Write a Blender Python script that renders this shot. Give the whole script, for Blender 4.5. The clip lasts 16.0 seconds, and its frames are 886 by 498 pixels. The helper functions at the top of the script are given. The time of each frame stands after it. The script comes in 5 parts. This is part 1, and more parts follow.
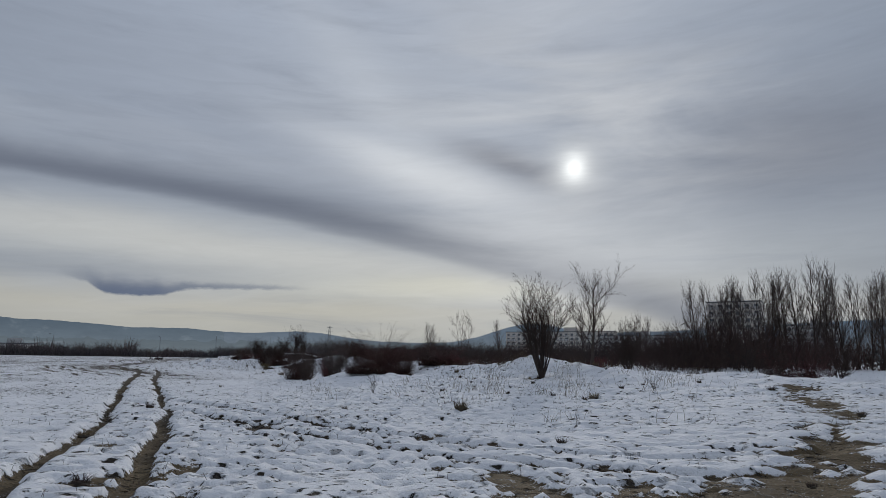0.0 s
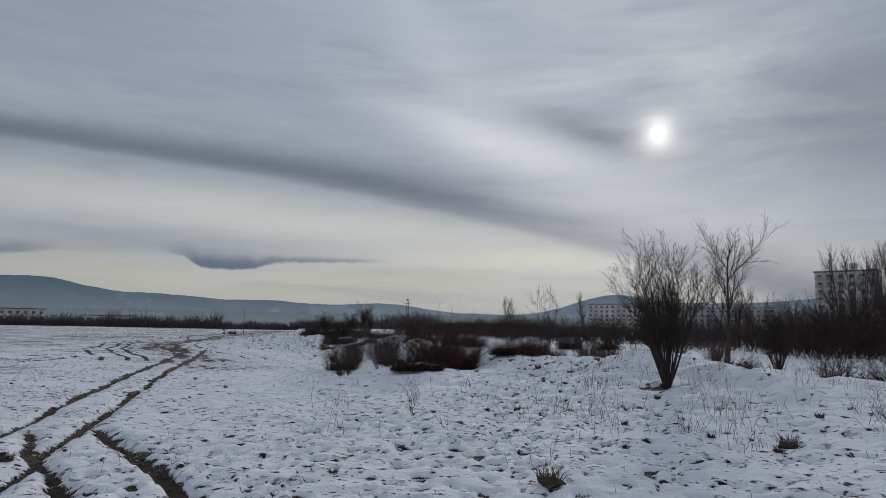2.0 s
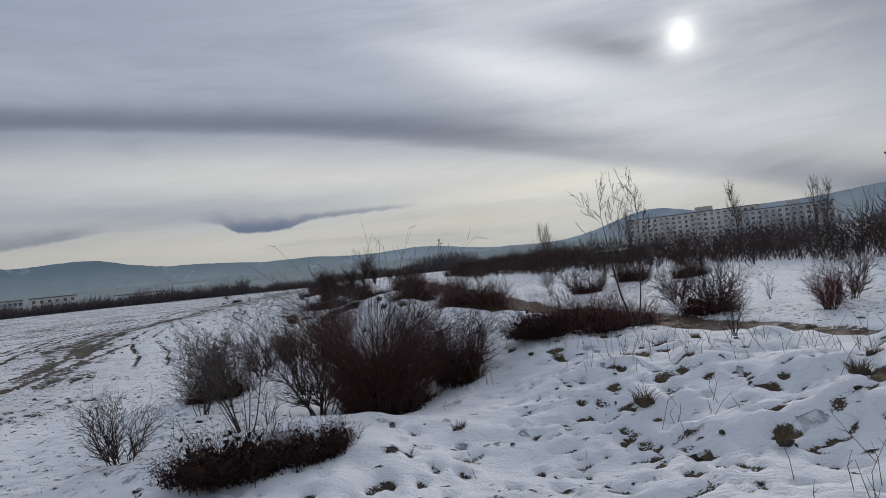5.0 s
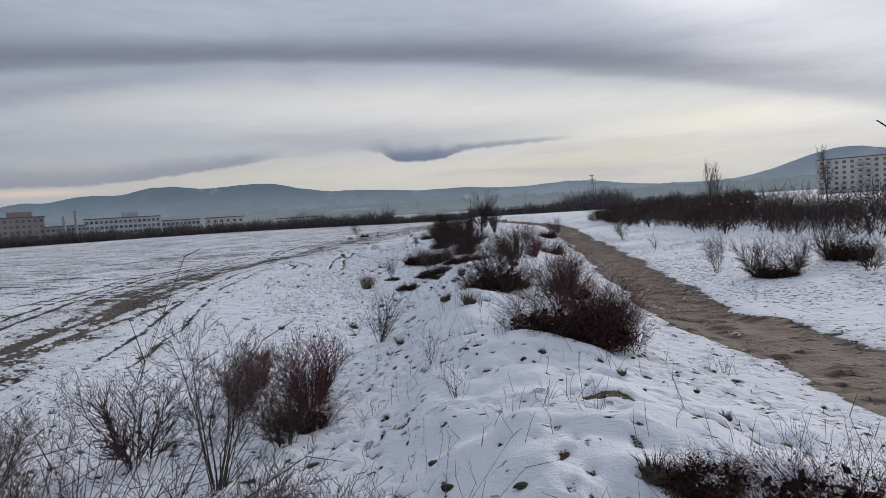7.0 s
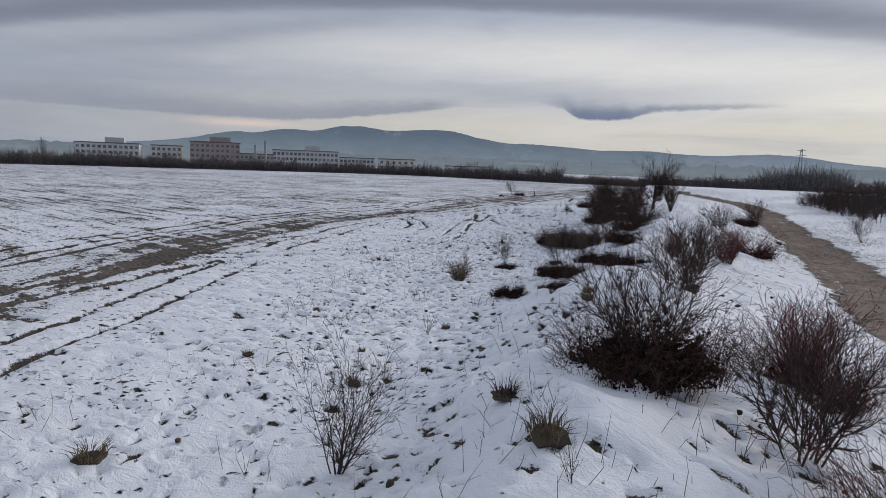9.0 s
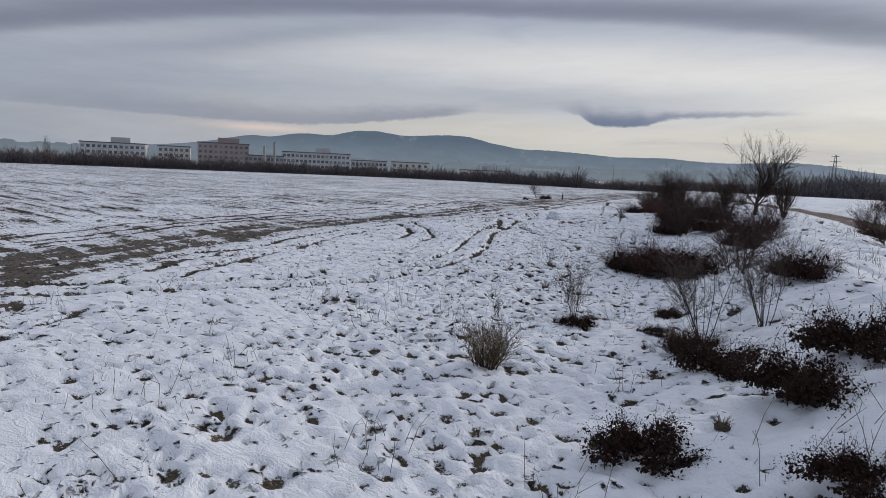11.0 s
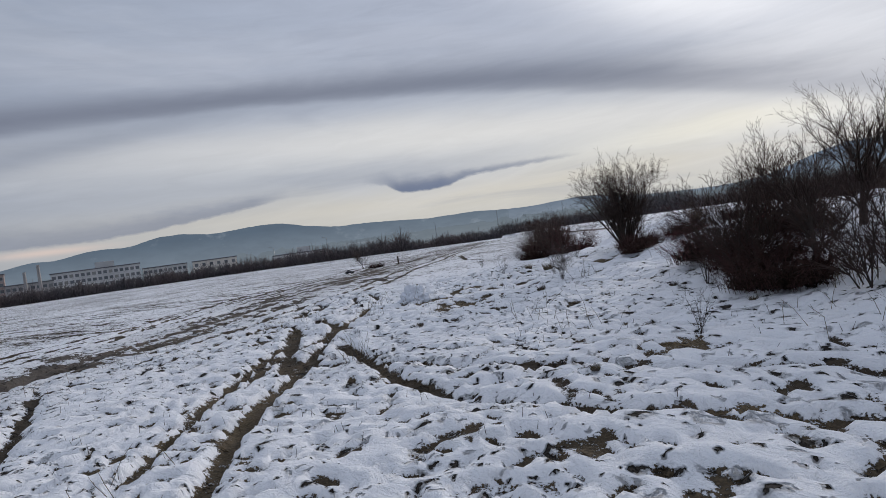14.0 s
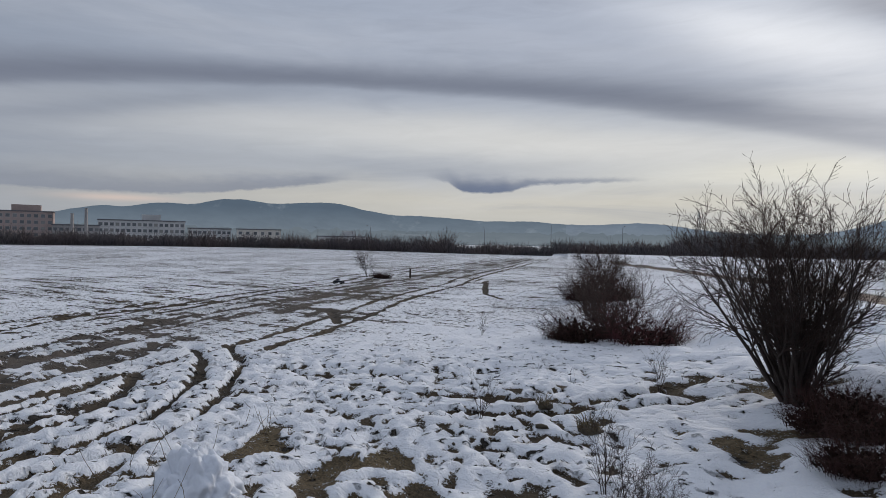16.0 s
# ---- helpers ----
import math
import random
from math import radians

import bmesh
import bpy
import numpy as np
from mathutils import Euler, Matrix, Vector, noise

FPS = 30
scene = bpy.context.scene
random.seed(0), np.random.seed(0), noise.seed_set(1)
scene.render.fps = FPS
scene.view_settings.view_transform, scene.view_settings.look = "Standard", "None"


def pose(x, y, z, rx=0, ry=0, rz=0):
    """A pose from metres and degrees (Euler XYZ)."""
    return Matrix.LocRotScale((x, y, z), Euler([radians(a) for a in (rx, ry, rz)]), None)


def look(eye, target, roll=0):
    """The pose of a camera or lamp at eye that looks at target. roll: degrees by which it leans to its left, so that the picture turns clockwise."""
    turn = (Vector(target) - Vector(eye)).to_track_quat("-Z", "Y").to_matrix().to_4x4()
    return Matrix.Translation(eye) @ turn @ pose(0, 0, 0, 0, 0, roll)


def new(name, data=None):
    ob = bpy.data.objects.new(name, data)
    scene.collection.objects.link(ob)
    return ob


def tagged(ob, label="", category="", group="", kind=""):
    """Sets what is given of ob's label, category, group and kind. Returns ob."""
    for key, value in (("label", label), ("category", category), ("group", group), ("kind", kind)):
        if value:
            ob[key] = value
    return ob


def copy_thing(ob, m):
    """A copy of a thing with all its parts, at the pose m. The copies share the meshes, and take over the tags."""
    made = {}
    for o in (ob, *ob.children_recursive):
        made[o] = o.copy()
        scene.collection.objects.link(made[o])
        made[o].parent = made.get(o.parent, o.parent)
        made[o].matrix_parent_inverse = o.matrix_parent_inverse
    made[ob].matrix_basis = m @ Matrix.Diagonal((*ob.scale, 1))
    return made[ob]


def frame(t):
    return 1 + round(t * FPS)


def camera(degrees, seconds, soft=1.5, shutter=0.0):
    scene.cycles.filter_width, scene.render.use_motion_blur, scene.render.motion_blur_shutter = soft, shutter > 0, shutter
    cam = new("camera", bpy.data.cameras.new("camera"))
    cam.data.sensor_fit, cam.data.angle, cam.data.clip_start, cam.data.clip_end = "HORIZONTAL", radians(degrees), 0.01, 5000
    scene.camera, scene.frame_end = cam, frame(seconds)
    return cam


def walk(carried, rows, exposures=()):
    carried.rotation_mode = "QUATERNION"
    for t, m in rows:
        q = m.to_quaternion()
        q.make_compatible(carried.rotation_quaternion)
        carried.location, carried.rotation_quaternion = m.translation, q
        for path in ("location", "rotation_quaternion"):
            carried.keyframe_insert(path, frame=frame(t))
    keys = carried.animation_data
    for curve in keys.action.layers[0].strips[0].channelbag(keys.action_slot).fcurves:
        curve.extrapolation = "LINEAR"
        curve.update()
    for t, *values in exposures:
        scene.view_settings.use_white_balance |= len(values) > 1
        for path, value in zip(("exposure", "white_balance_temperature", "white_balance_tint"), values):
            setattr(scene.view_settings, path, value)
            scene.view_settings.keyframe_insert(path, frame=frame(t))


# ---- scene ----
cam = camera(70.5, 16.0, 0.75)
PATH = [
    (0, (-0.765, 2.128, 1.655), (-0.798, 4.099, 1.994), 0.7),
    (0.5, (-0.501, 4.097, 2.24), (-0.616, 6.072, 2.532), 1.2),
    (1, (-0.368, 6.323, 2.583), (-0.563, 8.297, 2.842), 1.4),
    (1.5, (-0.482, 8.71, 2.584), (-0.734, 10.679, 2.829), 1.5),
    (2, (-0.758, 11.27, 2.478), (-1.039, 13.234, 2.725), 0.9),
    (2.5, (-1.173, 13.982, 2.456), (-1.462, 15.947, 2.691), -0.5),
    (3, (-1.502, 16.804, 2.451), (-1.792, 18.771, 2.673), -2.3),
    (5.5, (-1.242, 32.757, 3.211), (-1.674, 34.709, 3.224), -7.2),
    (6, (-1.285, 35.373, 3.509), (-1.829, 37.298, 3.479), -6.5),
    (6.5, (-1.331, 38.128, 3.941), (-2.018, 40.004, 3.855), -5.3),
    (7, (-1.784, 41.437, 4.143), (-2.647, 43.237, 4.024), -3.6),
    (7.5, (-2.343, 44.434, 4.267), (-3.366, 46.145, 4.102), -1.7),
    (8, (-3.228, 47.437, 4.361), (-4.385, 49.053, 4.139), 0.4),
    (8.5, (-4.493, 50.409, 4.342), (-5.76, 51.935, 4.081), 1.6),
    (11, (-14.725, 63.22, 3.265), (-16.059, 64.691, 3.027), 2.5),
    (11.5, (-17.876, 66.74, 2.794), (-19.157, 68.265, 2.608), 0.6),
    (12, (-20.606, 70.147, 2.472), (-21.82, 71.73, 2.327), -1.9),
    (12.5, (-23.256, 73.693, 2.256), (-24.383, 75.34, 2.137), -4.5),
    (13, (-25.575, 77.281, 2.067), (-26.621, 78.983, 1.985), -6.1),
    (13.5, (-27.532, 80.769, 2.118), (-28.494, 82.521, 2.059), -7.6),
    (14, (-29.037, 83.907, 2.261), (-29.924, 85.699, 2.231), -8.1),
    (14.5, (-30.351, 87.703, 2.563), (-31.195, 89.517, 2.538), -8.3),
    (15, (-31.308, 90.88, 2.894), (-32.155, 92.691, 2.873), -6.7),
    (15.5, (-32.195, 94.051, 3.115), (-33.129, 95.82, 3.099), -3.2),
    (16, (-32.987, 96.962, 3.342), (-34.018, 98.676, 3.325), 1.0),
]
walk(cam, [(t, look(eye, target, roll)) for t, eye, target, roll in PATH],
     exposures=((0, -0.40, 6480, 10), (3.2, -0.36, 6480, 10), (5.3, -0.13, 6540, 11.5), (7.5, 0.05, 6560, 13.5), (13, 0.05, 6520, 13.5), (16, -0.08, 6540, 12)))

# ---------------------------------------------------------------- light
SUN_AZ, SUN_EL = -11.2, 16.9          # degrees left of +y, degrees up


def towards(az, el):
    a, e = radians(az), radians(el)
    return Vector((-math.sin(a) * math.cos(e), math.cos(a) * math.cos(e), math.sin(e)))


class Graph:
    """Short hand for node trees."""

    def __init__(self, tree):
        self.tree = tree
        tree.nodes.clear()

    def node(self, kind, inputs=None, **settings):
        n = self.tree.nodes.new(kind)
        for k, v in settings.items():
            setattr(n, k, v)
        for k, v in (inputs or {}).items():
            self.plug(v, n.inputs[k])
        return n

    def plug(self, value, socket):
        if isinstance(value, bpy.types.NodeSocket):
            self.tree.links.new(value, socket)
        else:
            socket.default_value = value

    def math(self, op, a, b=0.0, c=0.0, clamp=False):
        n = self.node("ShaderNodeMath", operation=op, use_clamp=clamp)
        for i, v in enumerate((a, b, c)):
            self.plug(v, n.inputs[i])
        return n.outputs[0]

    def ramp(self, value, stops, smooth=False):
        n = self.node("ShaderNodeValToRGB", {"Fac": value})
        r = n.color_ramp
        r.interpolation = "B_SPLINE" if smooth else "LINEAR"
        while len(r.elements) < len(stops):
            r.elements.new(0.5)
        for e, (p, c) in zip(r.elements, stops):
            e.position = p
            e.color = (c, c, c, 1) if isinstance(c, (int, float)) else (*c, 1)
        return n.outputs["Color"]

    def mix(self, fac, a, b, blend="MIX"):
        n = self.node("ShaderNodeMix", data_type="RGBA", blend_type=blend)
        self.plug(fac, n.inputs[0])
        self.plug(a if not isinstance(a, tuple) else (*a, 1), n.inputs[6])
        self.plug(b if not isinstance(b, tuple) else (*b, 1), n.inputs[7])
        return n.outputs[2]

    def noise(self, vector, scale, detail=4.0, rough=0.55, distortion=0.0):
        return self.node("ShaderNodeTexNoise", {"Vector": vector, "Scale": scale, "Detail": detail, "Roughness": rough, "Distortion": distortion}).outputs["Fac"]


def build_world():
    world = bpy.data.worlds.new("overcast_sky")
    scene.world = world
    world.use_nodes = True
    g = Graph(world.node_tree)
    way = g.node("ShaderNodeTexCoord").outputs["Generated"]
    s = g.node("ShaderNodeSeparateXYZ", {"Vector": way})
    x, y, z = s.outputs
    az = g.math("MULTIPLY", g.math("ARCTAN2", g.math("MULTIPLY", x, -1.0), y), 180 / math.pi)
    el = g.math("MULTIPLY", g.math("ARCSINE", z), 180 / math.pi)
    # streaks of stratus, long across the view and thin upwards
    flat = g.node("ShaderNodeCombineXYZ", {"X": g.math("MULTIPLY", az, 0.030), "Y": g.math("MULTIPLY", el, 0.14), "Z": 3.1}).outputs[0]
    wisp = g.noise(flat, 1.0, 5.0, 0.55, 0.6)
    broad = g.noise(g.node("ShaderNodeCombineXYZ", {"X": g.math("MULTIPLY", az, 0.012), "Y": g.math("MULTIPLY", el, 0.05), "Z": 8.4}).outputs[0], 1.0, 3.0, 0.5, 0.4)
    lift = g.math("MULTIPLY_ADD", g.math("SUBTRACT", wisp, 0.5), 7.0, el)
    lift_lo = g.math("MULTIPLY_ADD", g.math("SUBTRACT", wisp, 0.5), 2.0, el)

    def gauss(v, mid, width):
        d = g.math("DIVIDE", g.math("SUBTRACT", v, mid), width)
        return g.math("EXPONENT", g.math("MULTIPLY", g.math("MULTIPLY", d, d), -1.0))

    def band(base, slope, bend, width, soft_el, side=None):
        """A streak whose height falls with the azimuth: base + slope * az + bend * az^2."""
        mid = g.math("MULTIPLY_ADD", g.math("MULTIPLY", az, az), bend, g.math("MULTIPLY_ADD", az, slope, base))
        return gauss(soft_el, mid, width)

    # the sky's own colour by height
    up = g.math("DIVIDE", lift_lo, 90.0, clamp=True)
    base = g.ramp(up, [(0.0, (0.47, 0.48, 0.48)), (0.02, (0.61, 0.585, 0.52)), (0.045, (0.67, 0.63, 0.54)), (0.07, (0.54, 0.55, 0.555)), (0.10, (0.56, 0.58, 0.60)),
                       (0.15, (0.45, 0.485, 0.55)), (0.22, (0.52, 0.56, 0.645)), (0.33, (0.53, 0.575, 0.67)), (0.48, (0.34, 0.38, 0.47)), (0.62, (0.50, 0.54, 0.62)), (1.0, (0.60, 0.63, 0.70))])
    # away from the sun the warm strip fades into blue grey
    off = g.math("ABSOLUTE", g.math("SUBTRACT", az, 8.0))
    cool = g.math("MULTIPLY", g.ramp(g.math("DIVIDE", off, 110.0, clamp=True), [(0.0, 0.0), (0.3, 0.1), (0.55, 0.75), (1.0, 0.95)], True), 1.0)
    cool = g.math("MULTIPLY", cool, g.ramp(up, [(0.30, 1.0), (0.60, 0.2)]))
    base = g.mix(cool, base, (0.245, 0.283, 0.35))
    # and higher up it grows duller to both sides
    aside = g.ramp(g.math("DIVIDE", g.math("ABSOLUTE", g.math("SUBTRACT", az, 4.0)), 60.0, clamp=True), [(0.0, 0.0), (0.3, 0.1), (0.6, 0.8), (1.0, 1.0)], True)
    aside = g.math("MULTIPLY", aside, g.ramp(up, [(0.12, 0.0), (0.22, 1.0), (0.40, 1.0), (0.60, 0.0)]))
    base = g.mix(g.math("MULTIPLY", aside, 0.55), base, (0.29, 0.335, 0.41))
    field = g.math("MULTIPLY", gauss(az, 4.0, 13.0), gauss(lift, 22.0, 6.5))
    base = g.mix(g.math("MULTIPLY", field, 0.40), base, (0.78, 0.81, 0.86))
    # light streaks and dark streaks
    base = g.mix(g.math("MULTIPLY", g.math("SUBTRACT", wisp, 0.5), 0.9, clamp=True), base, (0.72, 0.72, 0.74))
    base = g.mix(g.math("MULTIPLY", g.math("SUBTRACT", 0.50, broad), 1.6, clamp=True), base, (0.30, 0.325, 0.39))
    streaks = g.noise(g.node("ShaderNodeCombineXYZ", {"X": g.math("MULTIPLY", az, 0.05), "Y": g.math("MULTIPLY", el, 0.42), "Z": 1.7}).outputs[0], 1.0, 5.0, 0.6, 0.5)
    base = g.mix(g.math("MULTIPLY", g.math("SUBTRACT", streaks, 0.54), 1.8, clamp=True), base, (0.29, 0.32, 0.385))
    soft = g.math("MULTIPLY_ADD", g.math("SUBTRACT", wisp, 0.5), 3.0, el)
    # the light field under the long dark streak, and the warm strip over the hills
    under = g.math("MULTIPLY", band(7.4, 0.10, -0.0010, 1.9, soft), gauss(az, 15.0, 42.0))
    base = g.mix(g.math("MULTIPLY", under, 0.75), base, (0.77, 0.745, 0.69))
    warm = g.math("MULTIPLY", gauss(az, -2.0, 16.0), gauss(lift_lo, 6.2, 1.2))
    base = g.mix(g.math("MULTIPLY", warm, 0.85), base, (0.90, 0.85, 0.70))
    # the long dark streak, sharper along its foot
    hem = g.math("MULTIPLY_ADD", g.math("MULTIPLY", az, az), -0.0030, g.math("MULTIPLY_ADD", az, 0.228, 10.47))
    over = g.math("SUBTRACT", g.math("MULTIPLY_ADD", g.math("SUBTRACT", wisp, 0.5), 2.4, el), hem)
    thick = g.ramp(g.math("MULTIPLY_ADD", az, 0.01, 0.3, clamp=True), [(0.0, 1.0), (0.3, 0.85), (0.7, 0.5), (1.0, 0.55)])
    rel = g.math("DIVIDE", over, g.math("MULTIPLY", thick, 2.6))
    streak = g.ramp(g.math("MULTIPLY_ADD", rel, 0.25, 0.5, clamp=True), [(0.24, 0.0), (0.33, 0.75), (0.46, 1.0), (0.62, 0.55), (0.80, 0.0)], True)
    base = g.mix(g.math("MULTIPLY", streak, 0.95), base, (0.180, 0.198, 0.25))
    # thinner dark streak far off to the side
    low_arm = g.math("MULTIPLY", gauss(az, 60.0, 14.0), gauss(g.math("MULTIPLY_ADD", az, 0.17, lift_lo), 20.6, 1.0))
    base = g.mix(g.math("MULTIPLY", low_arm, 0.6), base, (0.25, 0.28, 0.34))
    # bright gap above it, towards the sun
    gap = g.math("MULTIPLY", gauss(az, 2.0, 10.0), gauss(g.math("MULTIPLY_ADD", az, -0.28, soft), 15.6, 1.9))
    base = g.mix(g.math("MULTIPLY", gap, 0.95), base, (0.92, 0.92, 0.93))
    plume = g.math("MULTIPLY", gauss(g.math("MULTIPLY_ADD", az, -0.9, soft), 16.4, 3.4), gauss(az, 8.0, 9.0))
    base = g.mix(g.math("MULTIPLY", plume, 0.32), base, (0.76, 0.78, 0.82))
    # dark bars on both sides of the sun
    ring = g.math("MULTIPLY", gauss(az, -29.0, 12.0), gauss(soft, 16.6, 4.2))
    base = g.mix(g.math("MULTIPLY", ring, 0.75), base, (0.235, 0.25, 0.30))
    ring2 = g.math("MULTIPLY", gauss(az, -6.0, 6.0), gauss(g.math("MULTIPLY_ADD", az, -0.34, soft), 19.0, 1.3))
    base = g.mix(g.math("MULTIPLY", ring2, 0.85), base, (0.235, 0.245, 0.29))
    # low cloud with a flat foot: the lens, its tail and the shelf
    ragged = g.noise(g.node("ShaderNodeCombineXYZ", {"X": g.math("MULTIPLY", az, 0.8), "Y": g.math("MULTIPLY", el, 2.0), "Z": 5.0}).outputs[0], 1.0, 4.0, 0.6)
    place = g.math("DIVIDE", g.math("ADD", az, 0.0), 80.0, clamp=True)
    foot = g.math("MULTIPLY", g.ramp(place, [(0.17, 0.575), (0.292, 0.545), (0.312, 0.465), (0.367, 0.46), (0.383, 0.56), (0.42, 0.62), (0.46, 0.61), (0.51, 0.535), (0.59, 0.445), (0.66, 0.385), (0.73, 0.36), (1.0, 0.40)], True), 10.0)
    depth = g.ramp(place, [(0.17, 0.025), (0.29, 0.05), (0.32, 0.11), (0.36, 0.12), (0.40, 0.07), (0.46, 0.06), (0.62, 0.11), (1.0, 0.14)])
    dense = g.ramp(place, [(0.16, 0.0), (0.20, 0.55), (0.29, 0.8), (0.32, 1.0), (0.37, 1.0), (0.385, 0.55), (0.41, 0.06), (0.49, 0.0), (0.53, 0.6), (0.62, 0.65), (0.8, 0.5), (1.0, 0.2)])
    above = g.math("SUBTRACT", g.math("MULTIPLY_ADD", g.math("SUBTRACT", ragged, 0.5), 0.5, el), foot)
    edge = g.ramp(g.math("MULTIPLY_ADD", above, 1.5, 0.5, clamp=True), [(0.38, 0.0), (0.72, 1.0)])
    up_in = g.math("MAXIMUM", above, 0.0)
    fall = gauss(g.math("POWER", up_in, 1.6), 0.0, g.math("POWER", g.math("MULTIPLY", depth, 12.0), 1.6))
    cloud = g.math("MULTIPLY", g.math("MULTIPLY", edge, fall), dense)
    base = g.mix(g.math("MULTIPLY", cloud, 1.0), base, (0.175, 0.207, 0.285))
    veil = g.math("MULTIPLY", gauss(az, 34.0, 18.0), gauss(lift_lo, 6.8, 0.8))
    base = g.mix(g.math("MULTIPLY", veil, 0.42), base, (0.36, 0.385, 0.43))
    glow_strip = g.math("MULTIPLY", gauss(az, 58.5, 4.0), gauss(el, 3.3, 0.28))
    base = g.mix(g.math("MULTIPLY", glow_strip, 0.6), base, (0.78, 0.60, 0.50))
    # the sun behind thin cloud
    to_sun = g.node("ShaderNodeVectorMath", {0: way, 1: towards(SUN_AZ, SUN_EL)}, operation="DOT_PRODUCT").outputs["Value"]
    apart = g.math("MULTIPLY", g.math("ARCCOSINE", to_sun), 180 / math.pi)
    apart = g.math("MULTIPLY_ADD", g.math("SUBTRACT", streaks, 0.5), 1.5, g.math("MULTIPLY_ADD", g.math("SUBTRACT", wisp, 0.5), 2.0, apart))
    disc = gauss(apart, 0.0, 0.92)
    halo = gauss(apart, 0.0, 2.1)
    wide = gauss(apart, 0.0, 15.0)
    base = g.mix(g.math("MULTIPLY", wide, g.math("MULTIPLY", g.ramp(wisp, [(0.38, 0.2), (0.62, 0.85)]), 0.9)), base, (0.84, 0.83, 0.83))
    base = g.mix(g.math("MULTIPLY", halo, 0.8), base, (0.95, 0.94, 0.92))
    base = g.mix(disc, base, (1.7, 1.68, 1.62))
    # fine grain of the cloud deck
    fine = g.noise(g.node("ShaderNodeCombineXYZ", {"X": g.math("MULTIPLY", az, 0.16), "Y": g.math("MULTIPLY_ADD", az, 0.05, g.math("MULTIPLY", el, 1.1)), "Z": 2.2}).outputs[0], 1.0, 6.0, 0.62, 0.8)
    grain = g.math("MULTIPLY_ADD", g.math("SUBTRACT", fine, 0.5), 0.17, 1.0)
    base = g.mix(1.0, base, g.node("ShaderNodeCombineColor", {0: grain, 1: grain, 2: grain}).outputs[0], "MULTIPLY")
    # snow-lit haze under the horizon
    base = g.mix(g.math("LESS_THAN", el, -0.5), base, (0.30, 0.31, 0.33))
    base = g.mix(1.0, base, (0.945, 0.985, 1.02), "MULTIPLY")
    back = g.node("ShaderNodeBackground", {"Color": base, "Strength": 1.0}).outputs[0]
    g.node("ShaderNodeOutputWorld", {"Surface": back})


build_world()
sun = new("sun", bpy.data.lights.new("sun", "SUN"))
sun.data.energy, sun.data.angle, sun.data.color = 1.5, radians(12), (1.0, 0.95, 0.87)
sun.matrix_world = look((0, 0, 60), Vector((0, 0, 60)) - towards(SUN_AZ, SUN_EL))
tagged(sun, kind="structure")

# ---------------------------------------------------------------- materials

def surface(name, base, rough=0.8, grain=20.0, depth=0.3, bump=0.3, second=None, spec=0.3, metal=0.0, vary=0.25):
    """A matt surface whose colour wanders at two scales, with fine relief."""
    m = bpy.data.materials.new(name)
    m.use_nodes = True
    g = Graph(m.node_tree)
    at = g.node("ShaderNodeTexCoord").outputs["Object"]
    fine, broad = g.noise(at, grain, 5.0), g.noise(at, grain * 0.11, 3.0)
    island = g.node("ShaderNodeNewGeometry").outputs["Random Per Island"]
    tone = g.math("MULTIPLY_ADD", g.math("SUBTRACT", fine, 0.5), depth * 2, g.math("MULTIPLY_ADD", g.math("SUBTRACT", broad, 0.5), depth * 1.6, 1.0))
    tone = g.math("MULTIPLY_ADD", g.math("SUBTRACT", island, 0.5), vary * 2, tone)
    if second:
        col = g.mix(g.ramp(broad, [(0.38, 0.0), (0.62, 1.0)]), base, second)
    else:
        col = g.node("ShaderNodeRGB").outputs[0]
        col.default_value = (*base, 1)
    col = g.mix(1.0, col, g.node("ShaderNodeCombineColor", {0: tone, 1: tone, 2: tone}).outputs[0], "MULTIPLY")
    b = g.node("ShaderNodeBsdfPrincipled", {"Base Color": col, "Roughness": rough, "Metallic": metal, "Specular IOR Level": spec})
    if bump:
        g.plug(g.node("ShaderNodeBump", {"Strength": bump, "Distance": 0.02, "Height": fine}).outputs[0], b.inputs["Normal"])
    g.node("ShaderNodeOutputMaterial", {"Surface": b.outputs[0]})
    return m


